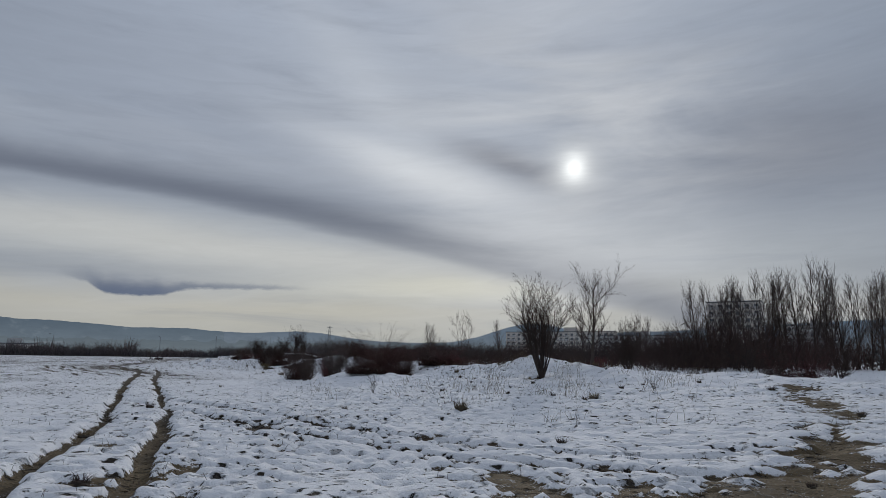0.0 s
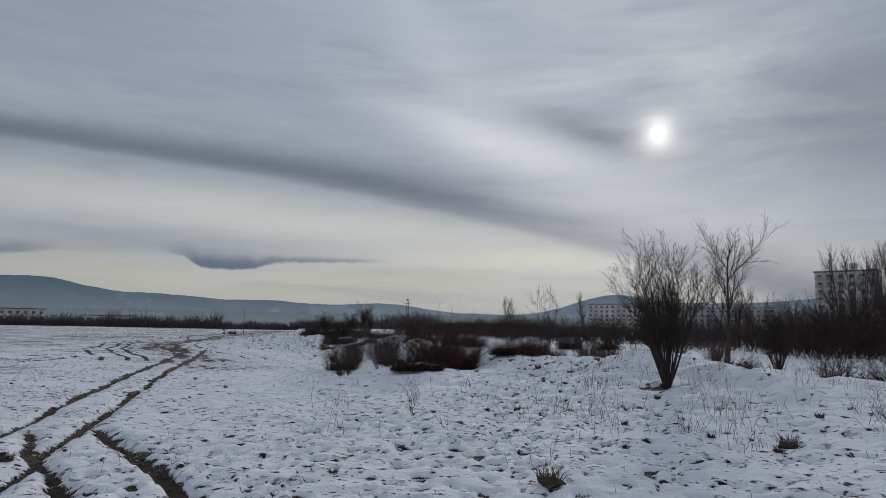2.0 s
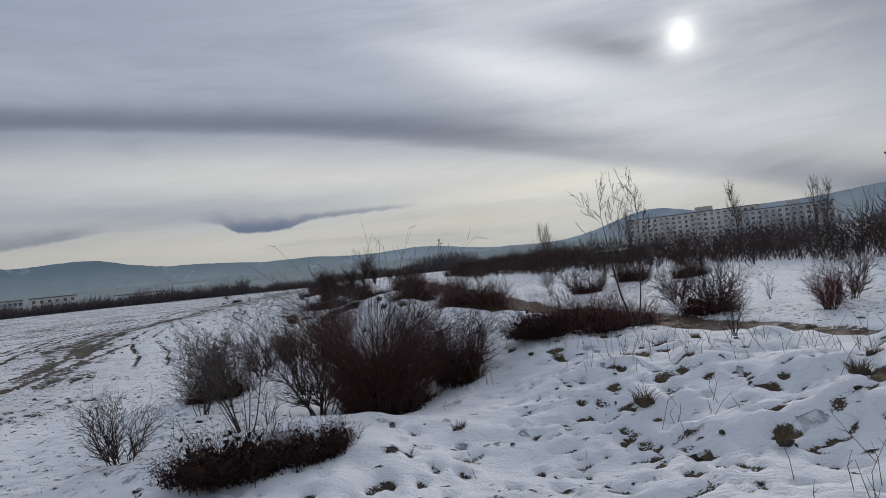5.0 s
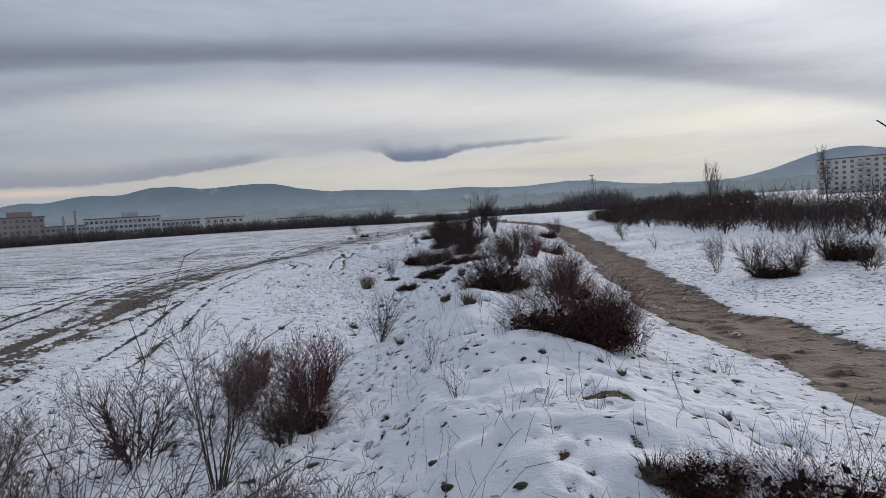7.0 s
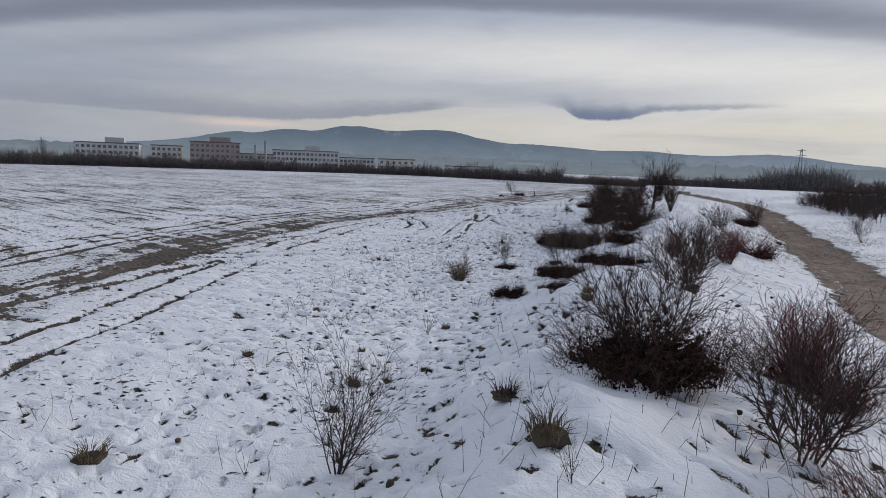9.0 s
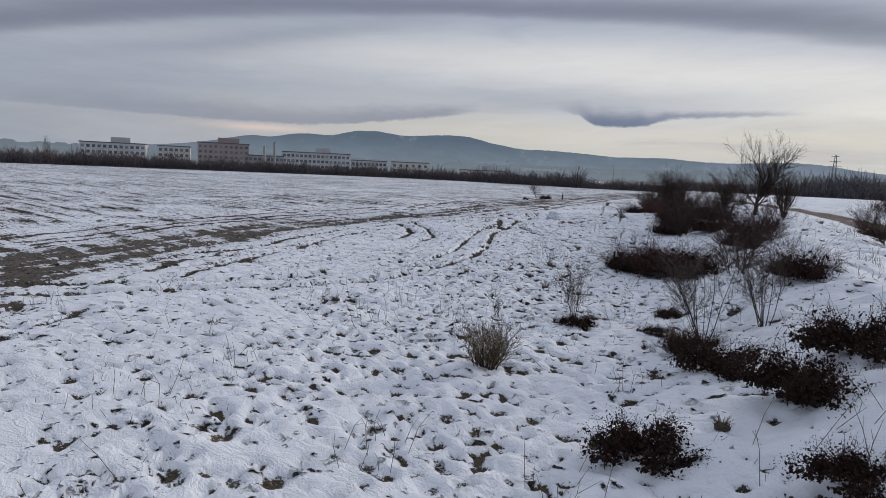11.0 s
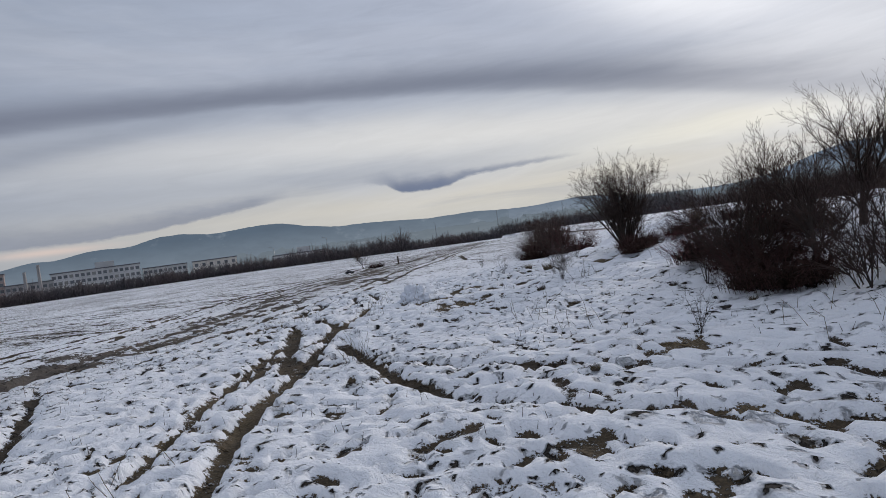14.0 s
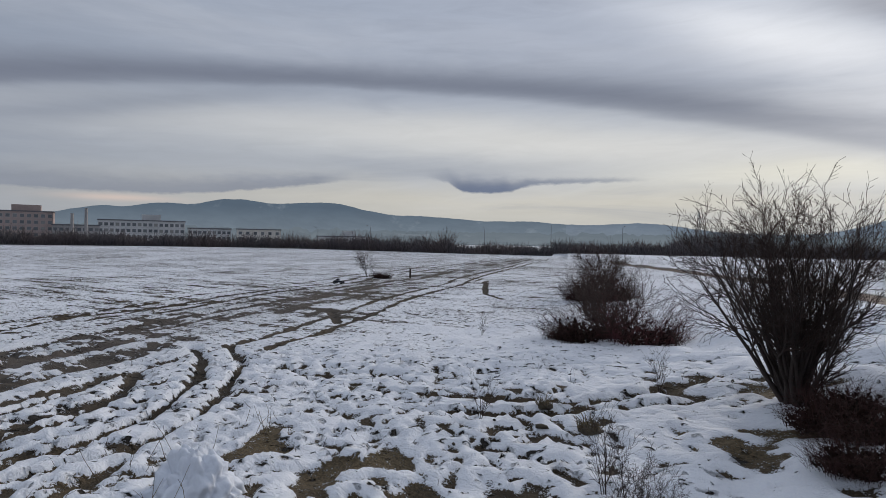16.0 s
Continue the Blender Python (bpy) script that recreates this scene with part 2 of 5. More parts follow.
def snow_field():
    """Thin melting snow over stubble, soil and mud; the ground's own layers say where it is thin, wet or grassy."""
    m = bpy.data.materials.new("snow_over_soil")
    m.use_nodes = True
    g = Graph(m.node_tree)
    at = g.node("ShaderNodeTexCoord").outputs["Object"]
    thin = g.node("ShaderNodeAttribute", attribute_name="thin").outputs["Fac"]
    wet = g.node("ShaderNodeAttribute", attribute_name="wet").outputs["Fac"]
    grassy = g.node("ShaderNodeAttribute", attribute_name="grassy").outputs["Fac"]
    n0, n1 = g.noise(at, 0.22, 3.0), g.noise(at, 1.1, 5.0, 0.6)
    n2, n3 = g.noise(at, 5.5, 4.0, 0.6), g.noise(at, 34.0, 4.0, 0.6)
    pit = g.node("ShaderNodeAttribute", attribute_name="pit").outputs["Fac"]
    close = g.node("ShaderNodeAttribute", attribute_name="close").outputs["Fac"]
    v = g.math("MULTIPLY_ADD", g.math("SUBTRACT", n1, 0.5), 0.80, thin)
    v = g.math("MULTIPLY_ADD", g.math("SUBTRACT", n2, 0.5), 0.75, v)
    v = g.math("MULTIPLY_ADD", g.math("SUBTRACT", n0, 0.5), 0.25, v)
    ragged = g.noise(g.node("ShaderNodeMapping", {"Vector": at, "Rotation": (0, 0, 0.5), "Scale": (1.0, 1.6, 1.0)}).outputs[0], 2.7, 5.0, 0.62, 0.9)
    v = g.math("MULTIPLY_ADD", g.math("SUBTRACT", ragged, 0.5), 0.85, v)
    rows = g.noise(g.node("ShaderNodeMapping", {"Vector": at, "Rotation": (0, 0, -0.87), "Scale": (0.09, 1.0, 1.0)}).outputs[0], 1.2, 4.0, 0.65, 0.3)
    plough = g.node("ShaderNodeAttribute", attribute_name="plough").outputs["Fac"]
    v = g.math("MULTIPLY_ADD", g.math("MULTIPLY", g.math("SUBTRACT", rows, 0.42), plough), 1.6, v)
    trod = g.node("ShaderNodeAttribute", attribute_name="trod").outputs["Fac"]
    v = g.math("MULTIPLY_ADD", g.math("SUBTRACT", trod, 0.4), 0.22, v)
    # footprints: worn dents of uneven outline, some down to the soil
    swirl = g.node("ShaderNodeTexNoise", {"Vector": at, "Scale": 4.5, "Detail": 3.0, "Roughness": 0.6}).outputs["Color"]
    swirl = g.node("ShaderNodeVectorMath", {0: swirl, 1: (0.5, 0.5, 0.5)}, operation="SUBTRACT").outputs[0]
    warped = g.node("ShaderNodeVectorMath", {0: swirl, 1: (0.36, 0.36, 0.0), 2: at}, operation="MULTIPLY_ADD").outputs[0]
    dents, cores = 0.0, 0.0
    for turn, scale, stretch in ((0.35, 2.3, 1.2), (1.5, 3.3, 1.15), (2.5, 5.2, 1.2), (0.9, 8.5, 1.1)):
        spun = g.node("ShaderNodeMapping", {"Vector": warped, "Rotation": (0, 0, turn), "Scale": (1.0, stretch, 1.0)}).outputs[0]
        cell = g.node("ShaderNodeTexVoronoi", {"Vector": spun, "Scale": scale, "Randomness": 1.0}, voronoi_dimensions="2D")
        pick = g.node("ShaderNodeSeparateColor", {"Color": cell.outputs["Color"]})
        here = g.math("LESS_THAN", pick.outputs[0], trod)
        far_in = g.math("MULTIPLY_ADD", g.math("SUBTRACT", n3, 0.5), 0.10, cell.outputs["Distance"])
        size = g.math("MULTIPLY_ADD", pick.outputs[1], 0.16, 0.11)
        rel = g.math("DIVIDE", far_in, size)
        dent = g.math("MULTIPLY", g.ramp(g.math("MULTIPLY", rel, 0.5), [(0.30, 1.0), (0.62, 0.0)], True), here)
        deep = g.math("GREATER_THAN", pick.outputs[2], 0.38)
        core = g.math("MULTIPLY", g.math("MULTIPLY", g.ramp(rel, [(0.74, 1.0), (0.92, 0.0)]), here), deep)
        dents, cores = g.math("MAXIMUM", dent, dents), g.math("MAXIMUM", core, cores)
    prints = dents
    # in the strip that is walked the holes are in the ground itself, and only their rims are roughened here
    v = g.math("MULTIPLY", v, g.math("MULTIPLY_ADD", g.math("MULTIPLY", close, g.math("SUBTRACT", 1.0, wet)), -0.42, 1.0))
    hole = g.math("MULTIPLY_ADD", g.math("SUBTRACT", n3, 0.5), 1.0, g.math("MULTIPLY_ADD", g.math("SUBTRACT", n2, 0.5), 0.8, pit))
    bare = g.math("MAXIMUM", g.ramp(v, [(0.475, 0.0), (0.505, 1.0)]), cores)
    bare = g.math("MAXIMUM", bare, g.ramp(hole, [(0.66, 0.0), (0.73, 1.0)]))
    slush = g.math("MAXIMUM", g.ramp(v, [(0.40, 0.0), (0.475, 1.0)]), g.math("MULTIPLY", dents, 0.6))
    slush = g.math("MAXIMUM", slush, g.ramp(hole, [(0.35, 0.0), (0.66, 0.7)]))
    soil = g.mix(g.ramp(n2, [(0.35, 0.0), (0.65, 1.0)]), (0.028, 0.022, 0.017), (0.075, 0.058, 0.044))
    straw = g.mix(g.ramp(n3, [(0.35, 0.0), (0.65, 1.0)]), (0.052, 0.042, 0.026), (0.21, 0.155, 0.092))
    mud = g.mix(g.ramp(n1, [(0.35, 0.0), (0.65, 1.0)]), (0.120, 0.082, 0.064), (0.220, 0.160, 0.132))
    mud = g.mix(g.ramp(wet, [(0.88, 0.0), (0.97, 1.0)]), g.mix(n1, (0.086, 0.071, 0.060), (0.170, 0.147, 0.128)), mud)
    under = g.mix(grassy, soil, straw)
    under = g.mix(g.math("MULTIPLY", cores, 0.75), under, (0.034, 0.032, 0.032))
    under = g.mix(g.math("MULTIPLY", wet, 0.85), under, mud)
    white = g.mix(g.ramp(n3, [(0.3, 0.0), (0.7, 1.0)]), (0.86, 0.875, 0.915), (0.93, 0.935, 0.955))
    white = g.mix(g.math("MULTIPLY", slush, 0.32), white, (0.46, 0.47, 0.50))
    white = g.mix(g.math("MULTIPLY", wet, 0.30), white, (0.42, 0.42, 0.42))
    col = g.mix(bare, white, under)
    rough = g.math("MULTIPLY_ADD", g.math("MULTIPLY", wet, bare), -0.12, 0.85)
    relief = g.math("MULTIPLY_ADD", n3, 0.25, g.math("MULTIPLY_ADD", ragged, -0.8, g.math("MULTIPLY_ADD", prints, -1.9, g.math("MULTIPLY", bare, -0.9))))
    bump = g.node("ShaderNodeBump", {"Strength": 1.0, "Distance": 0.08, "Height": relief}).outputs[0]
    b = g.node("ShaderNodeBsdfPrincipled", {"Base Color": col, "Roughness": rough, "Normal": bump, "Specular IOR Level": 0.12})
    g.node("ShaderNodeOutputMaterial", {"Surface": b.outputs[0]})
    return m


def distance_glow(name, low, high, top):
    """Far backdrop: glowing hills, air light put into their colour, thicker towards the foot."""
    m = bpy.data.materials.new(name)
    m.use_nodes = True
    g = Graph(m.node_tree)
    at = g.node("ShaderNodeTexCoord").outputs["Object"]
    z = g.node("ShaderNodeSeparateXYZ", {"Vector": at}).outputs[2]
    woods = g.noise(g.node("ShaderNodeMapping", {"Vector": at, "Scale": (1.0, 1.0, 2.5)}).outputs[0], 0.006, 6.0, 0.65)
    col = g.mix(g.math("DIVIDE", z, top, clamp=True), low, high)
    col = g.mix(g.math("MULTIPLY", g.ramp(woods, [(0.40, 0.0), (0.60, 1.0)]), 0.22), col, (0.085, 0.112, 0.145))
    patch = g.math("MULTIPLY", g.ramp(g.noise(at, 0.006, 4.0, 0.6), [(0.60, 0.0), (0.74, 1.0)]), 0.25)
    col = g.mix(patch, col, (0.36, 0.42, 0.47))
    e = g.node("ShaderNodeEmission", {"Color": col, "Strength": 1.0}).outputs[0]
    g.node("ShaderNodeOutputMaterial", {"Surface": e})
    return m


def window_glass():
    m = bpy.data.materials.new("window_glass")
    m.use_nodes = True
    g = Graph(m.node_tree)
    r = g.node("ShaderNodeObjectInfo").outputs["Random"]
    col = g.ramp(r, [(0.0, (0.10, 0.11, 0.12)), (0.7, (0.17, 0.18, 0.19)), (1.0, (0.30, 0.29, 0.27))])
    b = g.node("ShaderNodeBsdfPrincipled", {"Base Color": col, "Roughness": 0.12, "Specular IOR Level": 0.5})
    g.node("ShaderNodeOutputMaterial", {"Surface": b.outputs[0]})
    return m


SNOW = snow_field()
SNOW_PLAIN = surface("packed_snow", (0.74, 0.77, 0.83), 0.7, 14, 0.06, 0.6, vary=0.02)
BARK = surface("grey_brown_bark", (0.058, 0.044, 0.038), 0.9, 30, 0.3)
TWIG = surface("brown_twigs", (0.060, 0.039, 0.033), 0.9, 20, 0.25, 0.0, vary=0.3)
TWIG_RED = surface("red_brown_twigs", (0.150, 0.052, 0.056), 0.85, 20, 0.25, 0.0, vary=0.35)
TWIG_GREY = surface("grey_twigs", (0.110, 0.088, 0.080), 0.9, 20, 0.25, 0.0, vary=0.3)
CANE = surface("bramble_canes", (0.062, 0.026, 0.022), 0.8, 20, 0.3, 0.0, vary=0.35)
LEAF = surface("withered_leaves", (0.036, 0.018, 0.014), 0.85, 12, 0.3, 0.0, second=(0.024, 0.015, 0.011), spec=0.15, vary=0.4)
STRAW = surface("dry_stalks", (0.20, 0.155, 0.09), 0.9, 15, 0.2, 0.0, second=(0.12, 0.085, 0.05), vary=0.4)
BELT_RED = surface("dark_red_brown_scrub", (0.078, 0.044, 0.039), 0.95, 0.6, 0.3, 0.0, second=(0.052, 0.034, 0.031), vary=0.4)
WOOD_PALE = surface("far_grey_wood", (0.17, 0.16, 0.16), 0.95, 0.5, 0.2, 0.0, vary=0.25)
SOIL = surface("dark_soil", (0.045, 0.036, 0.028), 0.95, 16, 0.35, 0.8, second=(0.075, 0.062, 0.042))
# haze of the distance put into the scrub's colour: paler, greyer than FAR_TWIG
FAR_HAZE = surface("hazed_bare_scrub", (0.112, 0.104, 0.110), 0.95, 0.4, 0.3, 0.0, second=(0.125, 0.100, 0.098), vary=0.35)
FAR_TWIG = surface("far_bare_wood", (0.062, 0.050, 0.047), 0.95, 0.5, 0.25, 0.0, second=(0.080, 0.053, 0.047), vary=0.3)
PANEL = surface("weathered_concrete_panels", (0.64, 0.60, 0.54), 0.9, 0.9, 0.14, 0.2, second=(0.52, 0.48, 0.43), vary=0.12)
PANEL_PALE = surface("pale_render", (0.62, 0.61, 0.60), 0.9, 0.7, 0.12, 0.2, second=(0.46, 0.46, 0.45), vary=0.1)
PANEL_DARK = surface("dark_concrete", (0.38, 0.36, 0.35), 0.9, 0.8, 0.15, 0.2, vary=0.12)
BRICK = surface("red_brown_brick_wall", (0.40, 0.31, 0.28), 0.9, 0.8, 0.15, 0.2, vary=0.12)
ROOF = surface("tarred_roof", (0.13, 0.13, 0.14), 0.9, 0.6, 0.15, 0.2)
FRAME = surface("painted_window_frame", (0.34, 0.34, 0.33), 0.6, 3, 0.1, 0.0)
GLASS = window_glass()
PLASTIC = surface("dark_blue_plastic", (0.018, 0.022, 0.035), 0.35, 40, 0.15, 0.0, spec=0.5)
RUBBER = surface("black_rubber", (0.014, 0.014, 0.015), 0.85, 60, 0.2, 0.4)
STEEL = surface("galvanised_steel", (0.22, 0.23, 0.24), 0.5, 10, 0.15, 0.0, metal=0.6)
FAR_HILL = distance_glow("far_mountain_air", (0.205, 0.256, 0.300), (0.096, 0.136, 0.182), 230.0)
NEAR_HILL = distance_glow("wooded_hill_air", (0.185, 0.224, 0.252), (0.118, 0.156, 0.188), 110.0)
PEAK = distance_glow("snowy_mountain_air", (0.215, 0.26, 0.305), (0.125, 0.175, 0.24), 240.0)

# ---------------------------------------------------------------- land

# terrain begin
HEAD = Vector((-0.333, 0.943)).normalized()      # main way of the flight over the plan


def fade(t):
    return t * t * t * (t * (t * 6 - 15) + 10)


def hashed(ix, iy, seed):
    h = (ix.astype(np.int64) * 374761393 + iy.astype(np.int64) * 668265263 + seed * 974634777) & 0xFFFFFFFF
    h = ((h ^ (h >> 13)) * 1274126177) & 0xFFFFFFFF
    return ((h ^ (h >> 16)) & 0xFFFF) / 65535.0


def lumps(x, y, size, seed):
    """Smooth value noise, about -1 to 1, with lumps of that size in metres."""
    u, v = x / size, y / size
    iu, iv = np.floor(u), np.floor(v)
    fu, fv = fade(u - iu), fade(v - iv)
    a, b = hashed(iu, iv, seed), hashed(iu + 1, iv, seed)
    c, d = hashed(iu, iv + 1, seed), hashed(iu + 1, iv + 1, seed)
    return 2 * ((a * (1 - fu) + b * fu) * (1 - fv) + (c * (1 - fu) + d * fu) * fv) - 1


def along(x, y, line):
    """Distance to a polyline, signed (right of its way is positive), and where along it (0 to its count of points less one)."""
    best = np.full(np.shape(x), 1e9)
    side = np.zeros(np.shape(x))
    where = np.zeros(np.shape(x))
    for i in range(len(line) - 1):
        (ax, ay), (bx, by) = line[i][:2], line[i + 1][:2]
        dx, dy = bx - ax, by - ay
        t = np.clip(((x - ax) * dx + (y - ay) * dy) / (dx * dx + dy * dy), 0, 1)
        ex, ey = x - ax - t * dx, y - ay - t * dy
        d = np.hypot(ex, ey)
        near = d < best
        best = np.where(near, d, best)
        side = np.where(near, np.sign(ex * dy - ey * dx), side)
        where = np.where(near, i + t, where)
    return best, side, where


def run_of(where, line):
    """Metres along a polyline for the places that along() gives."""
    legs = [math.hypot(b[0] - a[0], b[1] - a[1]) for a, b in zip(line, line[1:])]
    return np.interp(where, np.arange(len(line)), np.concatenate([[0.0], np.cumsum(legs)]))


# crest of the bank: x, y, height, width to the left, width to the right
CREST = [(34, 16, 0.5, 6, 10), (16, 27, 0.5, 5, 9), (8, 33, 0.5, 4, 7), (2.5, 39.5, 0.9, 3.4, 6), (-1.5, 45.3, 1.08, 2.6, 5), (-5.2, 51.4, 1.12, 2.2, 3.6),
         (-9.6, 60, 1.4, 2.2, 3.6), (-13, 68.4, 1.5, 2.6, 3.8), (-16.5, 79, 1.35, 3.0, 4.2), (-20, 90, 1.4, 3.4, 4.4), (-24, 99.5, 1.45, 3.6, 4.4), (-29, 110, 1.1, 4, 5), (-36, 128, 0.7, 4, 6), (-44, 150, 0.3, 5, 6)]
ROAD = [(60, 24), (30, 34), (12, 42.5), (7.5, 46.3), (5.2, 49.6), (3.3, 53.2), (1.1, 57.3), (-1.2, 61.6), (-2.9, 65), (-4.4, 68.6), (-6.9, 76), (-10, 86), (-14.2, 98.5), (-19, 112), (-26, 135), (-36, 160), (-66, 215)]
ROAD_HALF = 1.7



def height(x, y):
    x, y = np.asarray(x, float), np.asarray(y, float)
    d, side, w = along(x, y, CREST)
    k = np.arange(len(CREST))
    top, wl, wr = (np.interp(w, k, [c[i] for c in CREST]) for i in (2, 3, 4))
    width = np.where(side > 0, wr, wl)
    z = top * np.exp(-(d / width) ** 2)
    for mx, my, mh, mr in ((8, 30, 0.5, 10.0), (-5.4, 37.4, 0.27, 3.0), (8, 41, 0.35, 4.0), (-5.6, 38.6, 0.55, 2.6), (-2, 34, 0.2, 3.0), (3, 32, 0.15, 4.5), (-27, 83, 0.22, 5.0), (-29.5, 90.5, 0.22, 5.0), (-31, 110, 0.5, 14.0), (4.2, 37.0, 0.5, 2.8), (-1.0, 40.4, 0.35, 2.2), (0.6, 34.6, 0.22, 2.2)):
        z = z + mh * np.exp(-((x - mx) ** 2 + (y - my) ** 2) / mr ** 2)
    rough = np.clip(z, 0, 1)
    z = z + rough * (0.16 * lumps(x, y, 3.1, 3) + 0.15 * lumps(x, y, 1.3, 4) + 0.10 * lumps(x, y, 0.6, 5))
    # the land beyond the road climbs gently to the belt of trees
    rd, rs, rw = along(x, y, ROAD)
    beyond = np.where(rs > 0, rd, 0)
    z = z + 1.0 * (1 - np.exp(-(np.clip(beyond - 2, 0, None) / 13) ** 2)) * np.exp(-np.clip(beyond - 60, 0, None) / 300)
    z = z * np.clip((rd - 0.8) / 2.4, 0.05, 1) - 0.12 * np.exp(-(rd / 1.7) ** 2)
    far = np.hypot(x + 15, y - 60)
    z = z + 0.35 * np.clip((y - 84) / 34, 0, 1) ** 1.2 * np.clip((x + 120) / 40, 0, 1) * np.clip((330 - y) / 150, 0, 1)
    z = z + 0.05 * lumps(x, y, 9.0, 1) + 0.03 * lumps(x, y, 3.7, 2) * np.exp(-far / 200)
    return z
# terrain end

# ruts of wheels: middle line of a pair, gauge and depth
RUTS = [
    [(-3.8, 4), (-5.2, 9), (-7.4, 15), (-9.3, 19.6), (-12.2, 25.5), (-20.7, 43), (-26, 55), (-31.9, 67)],
    [(-11.5, 24.8), (-9.7, 22.8), (-6.9, 20.3), (-4.6, 17.8), (-0.5, 14), (3, 12.8), (7, 14), (10, 19)],
    [(-42, 51), (-36, 47.5), (-32.5, 48), (-33, 51.5), (-39, 54.5)],
]
# single wheel tracks: the long pair over the field
TRACKS = [
    [(-34, 66), (-31.2, 72), (-30.2, 76), (-30.1, 78.3), (-30.6, 80.1), (-31.8, 82.7), (-34.1, 86.1), (-38.1, 92.5), (-40, 96.5)],
    [(-32, 67), (-29.6, 73), (-28.8, 76.3), (-29, 79.1), (-29.7, 81.3), (-31.8, 84.9), (-35.5, 90.1), (-38.9, 96.7), (-41, 102)],
    [(-36.5, 73), (-37.6, 79), (-37.4, 82), (-37.4, 85), (-38.6, 87), (-41, 89), (-44, 91)],
    [(-35.5, 74), (-36.9, 80), (-35.7, 84), (-36.6, 86.6), (-39.8, 89.5), (-45.3, 93.3)],
    [(-34, 72), (-33.6, 78.5), (-32.7, 80.8)],
]
# loops turned on the far side
TRACKS += [
    [(-42.5, 97.4), (-43.2, 99.7), (-41.4, 98.5), (-40.1, 96.7), (-37.3, 93.1)],
    [(-37.5, 92), (-38.9, 94.8), (-39.1, 96.6), (-39.8, 98.3), (-42.4, 100.4)],
    [(-41.9, 98.5), (-41.7, 100.8), (-41.5, 102.4), (-41.8, 103.7), (-42.7, 105.0), (-45.0, 107.6), (-47.7, 109.4)],
    [(-42.9, 99.2), (-42.6, 101.2), (-42.4, 102.4), (-42.8, 103.7), (-44.3, 105.7), (-46.4, 107.5), (-48.6, 108.8)],
    [(-43.9, 99.8), (-43.7, 101.7), (-43.9, 103.0), (-44.7, 104.2), (-46.9, 106.1)],
    [(-45.2, 100.5), (-45.1, 102.3), (-45.6, 103.7), (-46.6, 104.9)],
    [(-44.2, 107.9), (-42.6, 107.2), (-41.7, 108), (-40.6, 108.2)],
]
# along the lane and across to the bank
TRACKS += [
    [(-50.5, 101), (-52.4, 107), (-54, 112.7), (-55, 118), (-50.9, 117.5), (-48, 114.6)],
    [(-51.3, 99.2), (-55.5, 106), (-57.6, 111), (-57.8, 118.4)],
    [(-53.7, 101), (-58, 108), (-59.5, 115.7)],
    [(-60.5, 147.4), (-55.5, 141), (-50.3, 130.8), (-47.9, 128.3)],
    [(-40.3, 106.6), (-38.4, 106.8), (-36.6, 107.1), (-35.5, 108.5), (-34.4, 110.1)],
    [(-39.1, 105.7), (-37.2, 106), (-35.7, 107.2), (-34.4, 108.5)],
    [(-38.6, 94.4), (-37.1, 93.9), (-35.7, 93.7), (-34.3, 93.3), (-31, 92), (-28, 91.7), (-24, 92.6)],
    [(-38.3, 96.3), (-34.4, 92.4), (-32.2, 90.8), (-30.4, 90), (-27.5, 90), (-23, 91.6)],
]
MUD_LANE = [(-19, 46), (-26.6, 57), (-29.5, 60.5), (-36, 68), (-43, 79.5), (-46.5, 88.5), (-48, 97.5), (-49.7, 104.5), (-51.4, 111), (-55.5, 121), (-59, 132), (-64, 147), (-72, 172), (-90, 230)]
GRASS_SPOTS = [(-4.4, 9.8, 1.2), (4.6, 11.6, 1.9), (6.6, 14.6, 1.7), (0.2, 10.0, 1.3), (-6.6, 11.2, 0.9), (-5.3, 11.8, 1.6), (-0.5, 11.4, 1.8), (1.9, 11.2, 1.6), (-7.0, 13.8, 1.2), (4.8, 12.4, 1.6), (-39.8, 103.5, 1.1), (-38.0, 103.4, 1.3), (-38.4, 101.3, 1.0),
               (-36.4, 99.8, 1.2), (3.4, 31.9, 1.5), (-33.0, 106.6, 1.7), (-33.2, 108.6, 1.4), (-34.2, 106.4, 1.2), (-29.0, 87.5, 0.9), (-1.6, 43.6, 1.0), (-7.4, 58.6, 1.3), (-0.2, 41.7, 0.9), (-31, 95.5, 0.9), (-3.7, 50.6, 0.9), (-2.2, 51.2, 0.9)]
GRASS_SPOTS += [(-22.0, 76.2, 0.9), (-21.7, 78.7, 0.7), (-21.1, 76.8, 0.6), (-26.2, 81.5, 0.6), (-26.6, 83.0, 0.35), (-26.4, 83.6, 0.4), (-24.4, 81.2, 0.5), (-25.1, 79.3, 0.4), (-7.5, 59.6, 0.9), (-8.1, 55.5, 0.5), (-20.8, 72.8, 0.7), (-29.2, 90.2, 0.6), (-30.2, 93.1, 0.6)]


